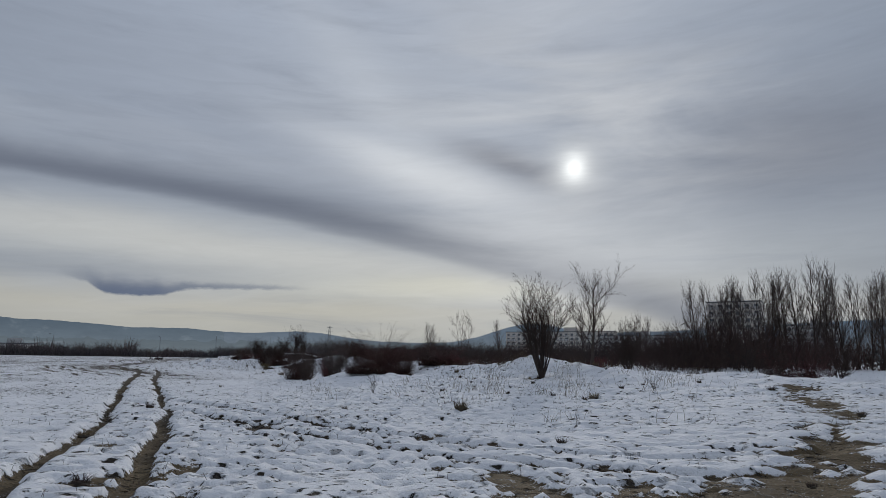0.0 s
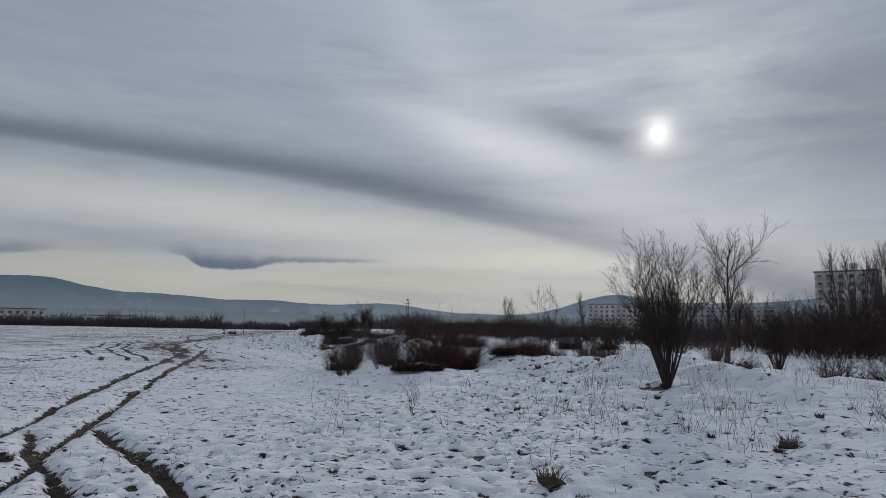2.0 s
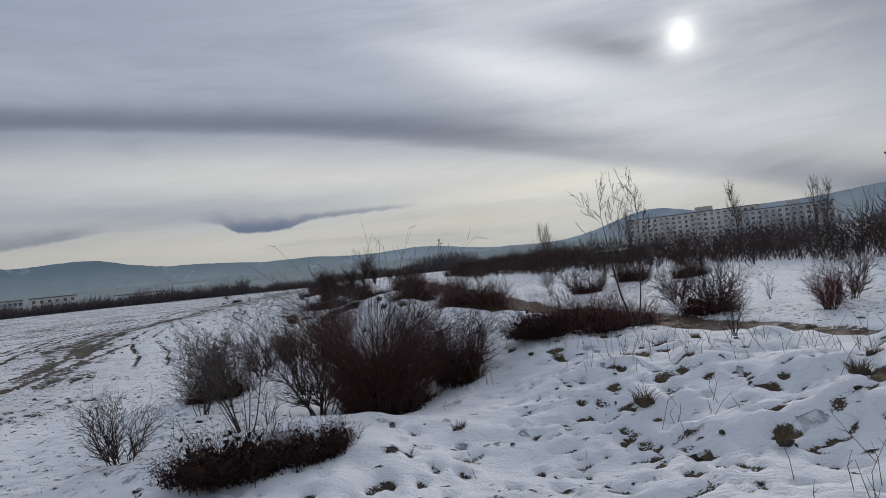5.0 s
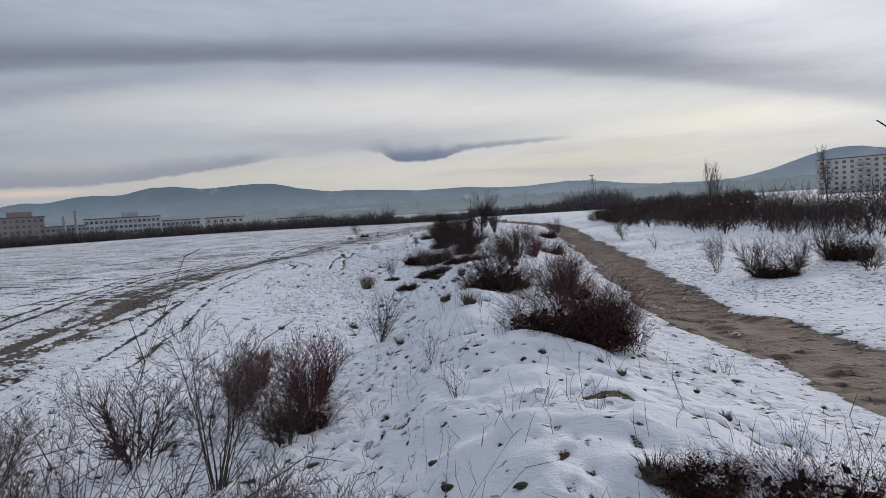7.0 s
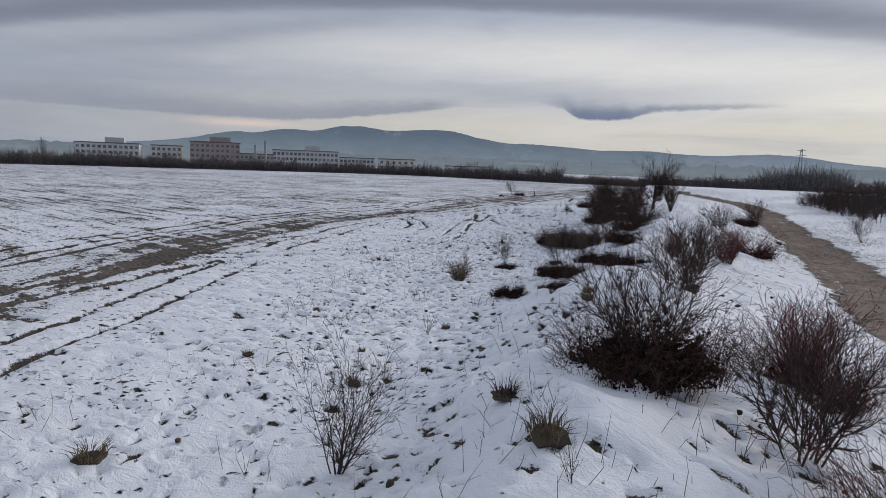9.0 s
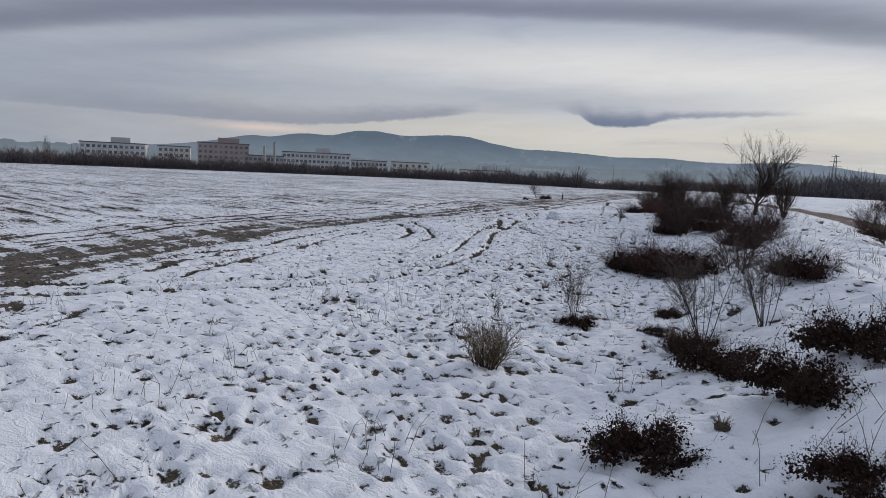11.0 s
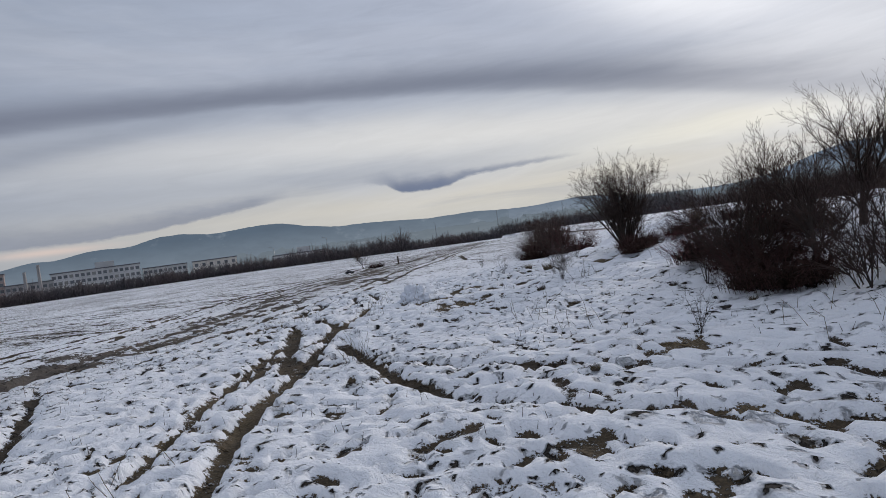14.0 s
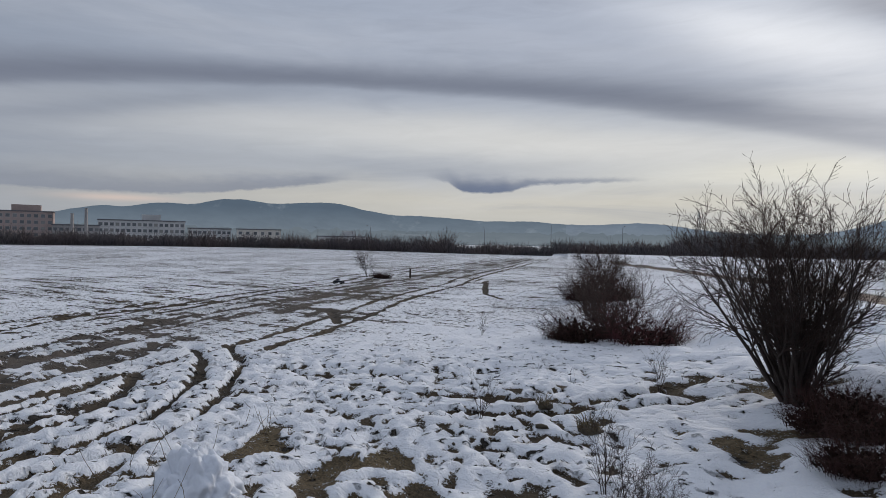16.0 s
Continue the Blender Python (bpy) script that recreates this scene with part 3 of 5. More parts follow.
def melted(x, y):
    """thin, wet, grassy and the drop of the surface, for points of the plan."""
    bank = height(x, y)
    thin = 0.20 + 0.05 * lumps(x, y, 6.0, 11) + 0.05 * lumps(x, y, 17.0, 12) + 0.04 * lumps(x, y, 2.2, 15)
    wet, grassy, drop = np.zeros_like(thin), 0.35 + 0.3 * lumps(x, y, 4.0, 13), np.zeros_like(thin)
    thin = thin + 0.02 * np.clip((-x - 34) / 25, 0, 1)
    for k, line in enumerate(RUTS):
        d, side, w = along(x, y, line)
        d = d + 0.10 * lumps(x, y, 2.3, 20 + k)
        for off, wide in ((-0.74, 0.16), (0.74, 0.16)):
            r = np.exp(-((d * np.where(side == 0, 1, side) - off) / (wide + 0.03)) ** 4) * np.clip(np.minimum(w, len(line) - 1 - w) * 3 + 0.3, 0, 1)
            thin = np.maximum(thin, (0.98 + 0.25 * lumps(x, y, 1.7, 40 + k)) * r)
            drop = np.maximum(drop, 0.065 * r)
        thin = thin + 0.05 * np.exp(-(d / 1.3) ** 2)
    for k, line in enumerate(TRACKS):
        d, side, w = along(x, y, line)
        d = d + 0.07 * lumps(x, y, 1.9, 120 + k)
        r = np.exp(-(d / 0.17) ** 4) * np.clip(np.minimum(w, len(line) - 1 - w) * 3 + 0.4, 0, 1)
        thin = np.maximum(thin, (0.98 + 0.22 * lumps(x, y, 1.3, 140 + k)) * r)
        drop = np.maximum(drop, 0.07 * r)
    d, side, w = along(x, y, MUD_LANE)
    lane = np.exp(-((d + 0.5 * lumps(x, y, 2.6, 60)) / 3.3) ** 2)
    streak = 0.6 * lumps(d * side * 3.2, run_of(w, MUD_LANE) * 0.16, 1.0, 61) + 0.5 * lumps(d * side * 1.5, run_of(w, MUD_LANE) * 0.3, 1.0, 66)
    thin = np.maximum(thin, lane * (0.49 + 0.46 * streak))
    wet = np.maximum(wet, lane * 0.9)
    for off, deep in ((-6.3, 0.7), (-4.6, 0.8), (-3.4, 0.85), (3.4, 0.85), (4.7, 0.85)):      # wheel lines that keep to the lane
        line = np.exp(-((d * side - off - 0.5 * lumps(run_of(w, MUD_LANE), 0 * d + off, 9.0, 67)) / 0.20) ** 2) * np.clip(w * 2 - 0.4, 0, 1)
        thin = np.maximum(thin, line * (deep + 0.3 * lumps(x, y, 2.4, 68)))
    drop = np.maximum(drop, 0.07 * lane * np.clip(streak, 0, 1))
    d, side, w = along(x, y, ROAD)
    road = np.clip((ROAD_HALF + 0.35 + 0.3 * lumps(x, y, 2.0, 62) - d) / 0.6, 0, 1)
    streak = lumps(d * side * 2.6, run_of(w, ROAD) * 0.22, 1.0, 63)
    thin = np.where(road > 0, np.maximum(thin, road * (0.80 + 0.22 * streak)), thin)
    drop = np.maximum(drop, 0.05 * road * (np.exp(-((d - 0.75) / 0.22) ** 2) + 0.3 * np.clip(streak, 0, 1)))
    wet = np.maximum(wet, road)
    for k, (gx, gy, gr) in enumerate(GRASS_SPOTS):
        s = np.exp(-(((x - gx) ** 2 + (y - gy) ** 2) / gr ** 2) ** 1.3)
        thin = np.maximum(thin, s * (0.54 + 0.25 * lumps(x, y, 0.6, 70)))
        grassy = np.maximum(grassy, s)
    # trodden lane at the start, bare and muddy on one side
    d, side, w = along(x, y, [(1.5, 2.5), (3.2, 9.5), (5.5, 13), (8.8, 18), (12, 26)])
    lane = np.exp(-((d + 0.3 * lumps(x, y, 1.5, 64)) / 1.5) ** 2)
    thin = np.maximum(thin, lane * (0.74 + 0.25 * lumps(x, y, 0.9, 65)))
    grassy = np.maximum(grassy, 0.8 * lane)
    # more stalks and turf show through where the foot of the bank lies and round the end of the flight
    thin = thin + 0.085 * np.exp(-((x + 38) ** 2 + (y - 104) ** 2) / 8 ** 2) + 0.08 * np.exp(-((x + 1) ** 2 + (y - 13) ** 2) / 7 ** 2)
    return thin, wet, np.clip(grassy, 0, 1), drop


def steps(lo, hi, fine, growth, holds):
    """Coordinates: even from lo to hi, then widening on both sides to a hold (step, and how far it is kept), then fast out to the horizon."""
    mid = list(np.arange(lo, hi, fine))
    for sign, start, (held, until) in ((-1, lo, holds[0]), (1, mid[-1], holds[1])):
        s, p = fine, start
        run = []
        while abs(p) < 4600:
            s = min(s * growth, held) if abs(p) < until else s * 1.2
            p += sign * s
            run.append(p)
        mid = run[::-1] + mid if sign < 0 else mid + run
    return np.array(mid)


# middle line of the trodden strip, u along the flight and v across it
STRIP_U, STRIP_V = [-60, 0, 20, 32, 45, 58, 68, 80, 90, 104, 125, 170], [0, 1.0, 3.2, 10.5, 12.0, 9.6, 7.2, 3.4, 0.6, -2.5, -3.5, -4.0]


def ease(t):
    t = np.clip(t, 0, 1)
    return t * t * (3 - 2 * t)


def pits(us, vs, shift, u, v, dense):
    """Footprints of people and dogs, holes and slumps in the snow, as depths from 0 to 1: lone ones where it is trodden, and strings along the trails."""
    rng = random.Random(17)
    depth = np.zeros_like(u)

    def stamp(pu, pv, turn, long, wide, deep):
        reach = max(long, wide) * 1.5 + 0.08
        row = pv - np.interp(pu, us, shift)
        i0, i1 = np.searchsorted(us, (pu - reach, pu + reach))
        j0, j1 = np.searchsorted(vs, (row - reach * 1.6, row + reach * 1.6))
        du, dv = u[i0:i1, j0:j1] - pu, v[i0:i1, j0:j1] - pv
        c, sn = math.cos(turn), math.sin(turn)
        r = np.hypot((du * c + dv * sn) / long, (dv * c - du * sn) / wide)
        depth[i0:i1, j0:j1] = np.maximum(depth[i0:i1, j0:j1], deep * ease((1.35 - r) / 0.8))

    lone = np.random.default_rng(17)
    pu = lone.uniform(5, 118, 46000)
    pv = lone.normal(0, 6.5, 46000) + np.interp(pu, us, shift)
    keep = lone.random(46000) < dense(pu * HEAD.x + pv * HEAD.y, pu * HEAD.y - pv * HEAD.x)
    for a, b in zip(pu[keep].tolist(), pv[keep].tolist()):
        size = rng.choice((0.045, 0.05, 0.06, 0.07, 0.08, 0.11))
        stamp(a, b, rng.uniform(0, 3.14), size * rng.uniform(1.1, 2.0), size, rng.choice((0.4, 0.55, 0.7, 0.85, 1.0)))
    for k in range(190):
        pu, pv = rng.uniform(5, 112), 0.0
        pv = float(np.interp(pu, us, shift)) + rng.triangular(-12, 10, -1)
        a = rng.gauss(0, 0.45) + (math.pi / 2 if k % 5 == 0 else 0)
        small = 0.65 if k % 3 == 0 else 1.0
        for n in range(rng.randint(10, 44)):
            a += rng.gauss(0, 0.10)
            pu, pv = pu + 0.42 * small * math.cos(a), pv + 0.42 * small * math.sin(a)
            side = 0.13 * small * (1 if n % 2 else -1)
            if rng.random() < 0.85:
                stamp(pu - side * math.sin(a), pv + side * math.cos(a), a + rng.gauss(0, 0.25), 0.15 * small, 0.085 * small, rng.uniform(0.55, 1.0))
    return depth


def build_ground():
    us, vs = steps(4.0, 118.0, 0.085, 1.08, ((0.3, 6), (0.3, 140))), steps(-4.5, 4.5, 0.075, 1.05, ((0.19, 29), (0.4, 36)))
    shift = np.interp(us, STRIP_U, STRIP_V)
    shift = np.convolve(np.pad(shift, 60, mode="edge"), np.ones(121) / 121, "valid")
    u, v = np.meshgrid(us, vs, indexing="ij")
    v = v + shift[:, None]
    x, y = u * HEAD.x + v * HEAD.y, u * HEAD.y - v * HEAD.x
    thin, wet, grassy, drop = melted(x, y)
    bank = height(x, y)
    inside = np.hypot(np.clip(np.abs(u - 61) - 56, 0, None), np.clip(np.abs(v - shift[:, None]) - 11, 0, None))
    close = np.exp(-(inside / 4) ** 2)
    near = np.exp(-(inside / 20) ** 2)

    def dense(px, py):
        """How thickly the snow is pocked at a place."""
        d = 0.27 + 0.45 * lumps(px, py, 4.2, 90) + 0.40 * lumps(px, py, 1.5, 91) + 0.4 * np.exp(-((px - 1.5) ** 2 + (py - 40) ** 2) / 20)
        d += 0.25 * (py > 64) * (px < -16) + 0.4 * np.exp(-((px + 25.0) ** 2 + (py - 80) ** 2) / 20) + 0.25 * (py > 84) + 0.15 * (py < 34)
        return d - 0.45 * np.clip(height(px, py) - 0.35, 0, 0.8) * (py > 43)

    pit = pits(us, vs, shift, u, v, dense)
    ragged = 0.20 * lumps(x, y, 0.75, 92) + 0.24 * lumps(x, y, 0.34, 93) + 0.18 * lumps(x, y, 0.19, 94)
    broken = 0.15 * np.exp(-((x + 38) ** 2 + (y - 102) ** 2) / 8 ** 2) + 0.08 * np.clip((37 - y) / 7, 0, 1) + 0.05 * lumps(x, y, 2.6, 95)
    bald = ease((thin + broken + ragged - 0.54) / 0.16)
    pit = np.maximum(pit, 0.86 * bald) * close
    z = bank - drop - 0.10 * pit
    soft = (1 - 0.7 * np.clip(wet, 0, 1)) * near
    z = z + soft * (0.028 * lumps(x, y, 0.52, 80) + 0.018 * lumps(x, y, 0.27, 81) + 0.035 * lumps(x, y, 1.2, 82))
    trod = 0.19 + 0.15 * np.clip((y - 66) / 10, 0, 1) + 0.13 * np.clip((34 - y) / 8, 0, 1) + 0.20 * lumps(x, y, 5.0, 90) + 0.20 * lumps(x, y, 1.8, 91)
    trod = np.clip(trod - 0.45 * np.clip(bank - 0.25, 0, 0.6), 0.05, 0.85) * (1 - 0.62 * close)
    plough = np.clip((-x - 0.18 * y - 13) / 13, 0, 1)
    verts = np.stack([x, y, z], -1).reshape(-1, 3)
    n, m = u.shape
    idx = np.arange(n * m).reshape(n, m)
    quads = np.stack([idx[:-1, :-1], idx[:-1, 1:], idx[1:, 1:], idx[1:, :-1]], -1).reshape(-1, 4)[:, ::-1]
    ob = new("ground", sheet("ground", verts, quads, SNOW, True))
    for name, layer in (("thin", thin), ("wet", wet), ("grassy", grassy), ("trod", trod), ("plough", plough), ("pit", pit), ("close", close)):
        ob.data.attributes.new(name, "FLOAT", "POINT").data.foreach_set("value", layer.astype(np.float32).ravel())
    tagged(ob, "open field under thin melting snow with muddy wheel ruts", "ground", kind="structure")
    return ob


def sheet(name, verts, faces, material, smooth=False):
    """A mesh from arrays of corners and of faces with the same count of corners."""
    mesh = bpy.data.meshes.new(name)
    verts, faces = np.asarray(verts, np.float32), np.asarray(faces, np.int32)
    count, k = faces.shape
    mesh.vertices.add(len(verts))
    mesh.vertices.foreach_set("co", verts.ravel())
    mesh.loops.add(count * k)
    mesh.loops.foreach_set("vertex_index", faces.ravel())
    mesh.polygons.add(count)
    mesh.polygons.foreach_set("loop_start", np.arange(0, count * k, k, dtype=np.int32))
    mesh.polygons.foreach_set("loop_total", np.full(count, k, np.int32))
    mesh.update(calc_edges=True)
    mesh.validate()
    if smooth:
        mesh.polygons.foreach_set("use_smooth", np.ones(count, bool))
    mesh.materials.append(material)
    return mesh


def lie(x, y, sink=0.03):
    return float(height(x, y)) - sink


build_ground()

# ---------------------------------------------------------------- bare wood


class Wood:
    """Collects tapered twigs, then makes one mesh of them."""

    def __init__(self):
        self.a, self.b, self.ra, self.rb = [], [], [], []

    def add(self, a, b, ra, rb):
        self.a.append(a), self.b.append(b), self.ra.append(ra), self.rb.append(rb)

    def top(self):
        return max(max(p[2] for p in self.a), max(p[2] for p in self.b)) if self.a else 0.0

    def grown(self, k):
        self.a, self.b = [p * k for p in self.a], [p * k for p in self.b]

    def mesh(self, name, material, sides=3):
        a, b = np.array(self.a, float), np.array(self.b, float)
        d = b - a
        d /= np.linalg.norm(d, axis=1, keepdims=True) + 1e-9
        ref = np.where(np.abs(d[:, 2:3]) < 0.9, [[0.0, 0, 1]], [[1.0, 0, 0]])
        p = np.cross(d, ref)
        p /= np.linalg.norm(p, axis=1, keepdims=True) + 1e-9
        q = np.cross(d, p)
        rings = []
        for base, r in ((a, self.ra), (b, self.rb)):
            r = np.array(r)[:, None]
            for k in range(sides):
                t = 2 * math.pi * k / sides
                rings.append(base + r * (math.cos(t) * p + math.sin(t) * q))
        verts = np.stack(rings, 1).reshape(-1, 3)
        end = np.arange(len(a)) * sides * 2 + sides
        follows = np.concatenate([[False], np.all(a[1:] == b[:-1], axis=1)])
        start = np.where(follows, np.roll(end, 1), end - sides)      # a limb goes on from the ring where its last length ended
        faces = []
        for k in range(sides):
            n = (k + 1) % sides
            faces.append(np.stack([start + k, start + n, end + n, end + k], 1))
        used = np.ones(len(verts), bool)
        used.reshape(len(a), 2, sides)[follows, 0] = False
        place = np.cumsum(used) - 1
        verts, faces = verts[used], [place[f] for f in faces]
        return sheet(name, verts, np.concatenate(faces), material, sides > 3)


def turned(rng, d, spread):
    v = Vector((rng.gauss(0, 1), rng.gauss(0, 1), rng.gauss(0, 1)))
    v = v - v.project(d)
    return (d + v.normalized() * spread).normalized()


def limb(rng, wood, p, d, length, r, order, gain, fork, thin_wood=None, lift=0.12, kink=0.10, count=5):
    """A bent limb with side shoots of the next orders."""
    n = count if order > 1 else (3 if order else 1)
    step = length / n
    for k in range(n):
        d = (turned(rng, d, abs(rng.gauss(0, kink))) + Vector((0, 0, lift * 0.3))).normalized()
        q = p + d * step
        r1 = max(r * (0.80 if k < n - 1 else 0.55), 0.0016)
        (thin_wood if (thin_wood and order <= 1) else wood).add(p, q, r, r1)
        p, r = q, r1
        if order > 0 and (k > 0 or order < 3):
            for _ in range(fork if rng.random() < 0.75 else fork - 1):
                s = rng.uniform(0.35, 0.75)
                limb(rng, wood, p, turned(rng, d, rng.uniform(0.45, 0.95)), length * s * gain, r * rng.uniform(0.45, 0.7), order - 1, gain, fork, thin_wood, lift, kink * 1.25, count)


def rooted(name, label, category, group):
    root = new(name)
    root.empty_display_size = 0.2
    return tagged(root, label, category, group)


def shown(name, mesh, parent, label=""):
    ob = new(name, mesh)
    ob.parent = parent
    return tagged(ob, label) if label else ob


def build_shrub(seed, high, wide, stems, twig, label, order=2, fork=2, base=0.15, rad=0.012, fine_rad=1.0, kind="shrub", lift=0.10, kink=0.13):
    """Many stems from one stool, twiggy above."""
    rng = random.Random(seed)
    root = rooted(kind, label, kind, "bare shrubs" if kind == "shrub" else "bare trees")
    woods, fine = [], Wood()
    for k in range(stems):
        a, stem = rng.uniform(0, 6.283), Wood()
        out = rng.uniform(0.1, 1.0) * wide / high * 0.62
        d = Vector((math.cos(a) * out, math.sin(a) * out, 1)).normalized()
        p = Vector((math.cos(a) * base * rng.random(), math.sin(a) * base * rng.random(), -0.08))
        limb(rng, stem, p, d, high * rng.uniform(0.76, 0.96), rad * rng.uniform(0.7, 1.3), order, 0.62, fork, fine, lift, kink)
        woods.append(stem)
    k = high / max(w.top() for w in woods + [fine])
    fine.ra, fine.rb = [r * fine_rad for r in fine.ra], [r * fine_rad for r in fine.rb]
    for w in woods + [fine]:
        w.grown(k)
    for w in woods:
        shown("stem", w.mesh("stem", BARK, 4), root)
    tagged(shown("crown", fine.mesh("crown", twig), root), kind="stuff")
    return root


def build_tree(seed, high, wide, trunk, label, twig, order=3, fork=2, clear=0.18, lean=0.0, multi=1, name="tree", lift=0.35, boughs=2, fine_rad=1.5):
    """Tapered trunk or trunks, limbs and fine bare twigs."""
    rng = random.Random(seed)
    root = rooted(name, label, "tree", "bare trees")
    stems, limbs, fine = [], [], Wood()
    for m in range(multi):
        stem = Wood()
        stems.append(stem)
        a = rng.uniform(0, 6.283)
        d = Vector((math.cos(a) * (0.16 if multi > 1 else 0.04) + lean, math.sin(a) * (0.16 if multi > 1 else 0.04), 1)).normalized()
        p, r, n = Vector((0.06 * m * math.cos(a), 0.06 * m * math.sin(a), -0.15)), trunk * (1 if m == 0 else 0.7), 9
        stem.add(p - Vector((0, 0, 0.1)), p + d * 0.12, r * 1.6, r)
        p = p + d * 0.1
        for k in range(n):
            d = (turned(rng, d, abs(rng.gauss(0, 0.07))) + Vector((0, 0, 0.04))).normalized()
            q = p + d * high * 0.72 / n
            r1 = r * 0.84
            stem.add(p, q, r, r1)
            p, r = q, r1
            t = (k + 1) / n
            if t > clear:
                for _ in range(boughs if multi == 1 else max(1, boughs - 1)):
                    arm = Wood()
                    limbs.append(arm)
                    reach = wide * rng.uniform(0.42, 0.72) * (1.15 - 0.55 * abs(t - 0.45))
                    limb(rng, arm, p, turned(rng, d, rng.uniform(0.55, 1.1)), reach, r * rng.uniform(0.35, 0.6), order - 1, 0.60, fork, fine, lift, 0.10)
        limb(rng, stem, p, d, high * 0.22, r, order - 1, 0.7, fork, fine, lift, 0.1)
    k = high / max(w.top() for w in stems + limbs + [fine])
    for w in stems + limbs + [fine]:
        w.grown(k)
    fine.ra, fine.rb = [r * fine_rad for r in fine.ra], [r * fine_rad for r in fine.rb]
    for w in stems:
        shown("trunk", w.mesh("trunk", BARK, 7), root)
    for w in limbs:
        if w.a:
            shown("limb", w.mesh("limb", BARK, 4), root)
    tagged(shown("crown", fine.mesh("crown", twig), root), kind="stuff")
    return root


def build_bramble(seed, wide, deep, high, canes, leaves, label, twig):
    """A matted thicket: arching canes from the whole plot, with withered leaves between them."""
    rng = random.Random(seed)
    root = rooted("bramble_thicket", label, "thicket", "brambles")
    cane, fine = Wood(), Wood()
    tips = []
    for k in range(canes):
        a, r = rng.uniform(0, 6.283), math.sqrt(rng.random())
        p = Vector((wide / 2 * r * math.cos(a), deep / 2 * r * math.sin(a), -0.05))
        room = high * (1 - 0.75 * r * r) * rng.uniform(0.55, 1.12)
        b = a + rng.gauss(0, 1.0)
        d = Vector((math.cos(b) * 0.25, math.sin(b) * 0.25, 1)).normalized()
        sag, n, rad = rng.uniform(0.05, 0.16), 6, rng.uniform(0.004, 0.008)
        for i in range(n):
            q = p + d * room * 1.25 / n
            if q.z < 0.02:
                break
            cane.add(p, q, rad, rad * 0.85)
            rad *= 0.85
            p = q
            d = (turned(rng, d, abs(rng.gauss(0, 0.12))) + Vector((math.cos(b) * sag, math.sin(b) * sag, -sag * 0.9))).normalized()
            tips.append(p.copy())
            e, tw = turned(rng, d, rng.uniform(0.5, 1.2)), rng.uniform(0.10, 0.30)
            mid = p + e * tw
            fine.add(p, mid, 0.0036, 0.0016)
            tips.append(mid)
    tagged(shown("cane_mat", cane.mesh("cane_mat", CANE), root), kind="stuff")
    tagged(shown("crown", fine.mesh("crown", twig), root), kind="stuff")
    verts, faces = [], []
    for k in range(leaves):
        t = rng.choice(tips)
        c = t + Vector((rng.gauss(0, 0.07), rng.gauss(0, 0.07), rng.gauss(0, 0.06)))
        c.z = max(c.z * rng.uniform(0.45, 1.0), 0.02)
        s = rng.uniform(0.009, 0.024)
        inside = (c.x / wide * 2) ** 2 + (c.y / deep * 2) ** 2
        if inside > 1.05 or (inside > 0.65 and k % 4):
            continue
        if k % 2 == 0 and inside < 0.75:     # litter caught inside
            c.z = max(0.03, c.z * rng.uniform(0.1, 0.75))
            s = min(1.0, high) * (rng.uniform(0.06, 0.12) if inside < 0.42 else rng.uniform(0.028, 0.055))
        a = Vector((rng.gauss(0, 1), rng.gauss(0, 1), rng.gauss(0, 1))).normalized()
        b = a.cross(Vector((rng.gauss(0, 1), rng.gauss(0, 1), rng.gauss(0, 1)))).normalized()
        i = len(verts)
        verts += [c - a * s, c + b * s * 0.55, c + a * s, c - b * s * 0.55 + a.cross(b) * s * 0.3]
        faces.append((i, i + 1, i + 2, i + 3))
    tagged(shown("foliage", sheet("foliage", verts, faces, LEAF), root, "withered dark brown leaves"), kind="stuff")
    return root


class Stock:
    """A plant that is built once, set down at its first place, and copied to the others."""

    def __init__(self, make):
        self.make, self.first = make, None

    def put(self, x, y, size=1.0, turn=0.0, squash=1.0, sink=0.03):
        m = pose(x, y, lie(x, y, sink), 0, 0, turn) @ Matrix.Diagonal((size, size, size * squash, 1))
        if self.first is None:
            self.first = self.make()
            self.first.matrix_basis = m
            return self.first
        keep, self.first.scale = self.first.scale.copy(), (1, 1, 1)
        made = copy_thing(self.first, m)
        self.first.scale = keep
        return made


SHRUB_A = Stock(lambda: build_shrub(11, 2.6, 2.1, 12, TWIG_GREY, "bare grey-brown multi-stemmed shrub in the snow", 3, 2, 0.22, 0.013, 1.35))
SHRUB_B = Stock(lambda: build_shrub(12, 1.7, 2.0, 56, TWIG_RED, "bare reddish shrub with dense thin stems", 2, 2, 0.3, 0.010, 1.7))
SHRUB_C = Stock(lambda: build_shrub(13, 1.2, 0.8, 4, TWIG, "small bare sapling shrub sticking out of the snow", 2, 2, 0.05, 0.009))
SHRUB_E = Stock(lambda: build_shrub(15, 1.6, 1.5, 9, TWIG, "young bare bushy shrub standing alone in snow", 2, 3, 0.08, 0.010))
DRY_CLUMP = Stock(lambda: build_shrub(16, 0.95, 1.1, 60, STRAW, "clump of dry tan weed stalks in snow", 2, 2, 0.28, 0.008, 1.3))
SHRUB_D = Stock(lambda: build_shrub(14, 2.4, 2.6, 13, TWIG, "bare dark brown bush on the snowy bank", 2, 3, 0.4, 0.016, 2.0))
BRAM_A = Stock(lambda: build_bramble(21, 3.0, 2.4, 1.5, 300, 13000, "dense dark brown bramble thicket on the bank", CANE))
BRAM_B = Stock(lambda: build_bramble(22, 2.6, 2.4, 1.8, 320, 4600, "reddish brown thorny thicket with arching canes", TWIG_RED))
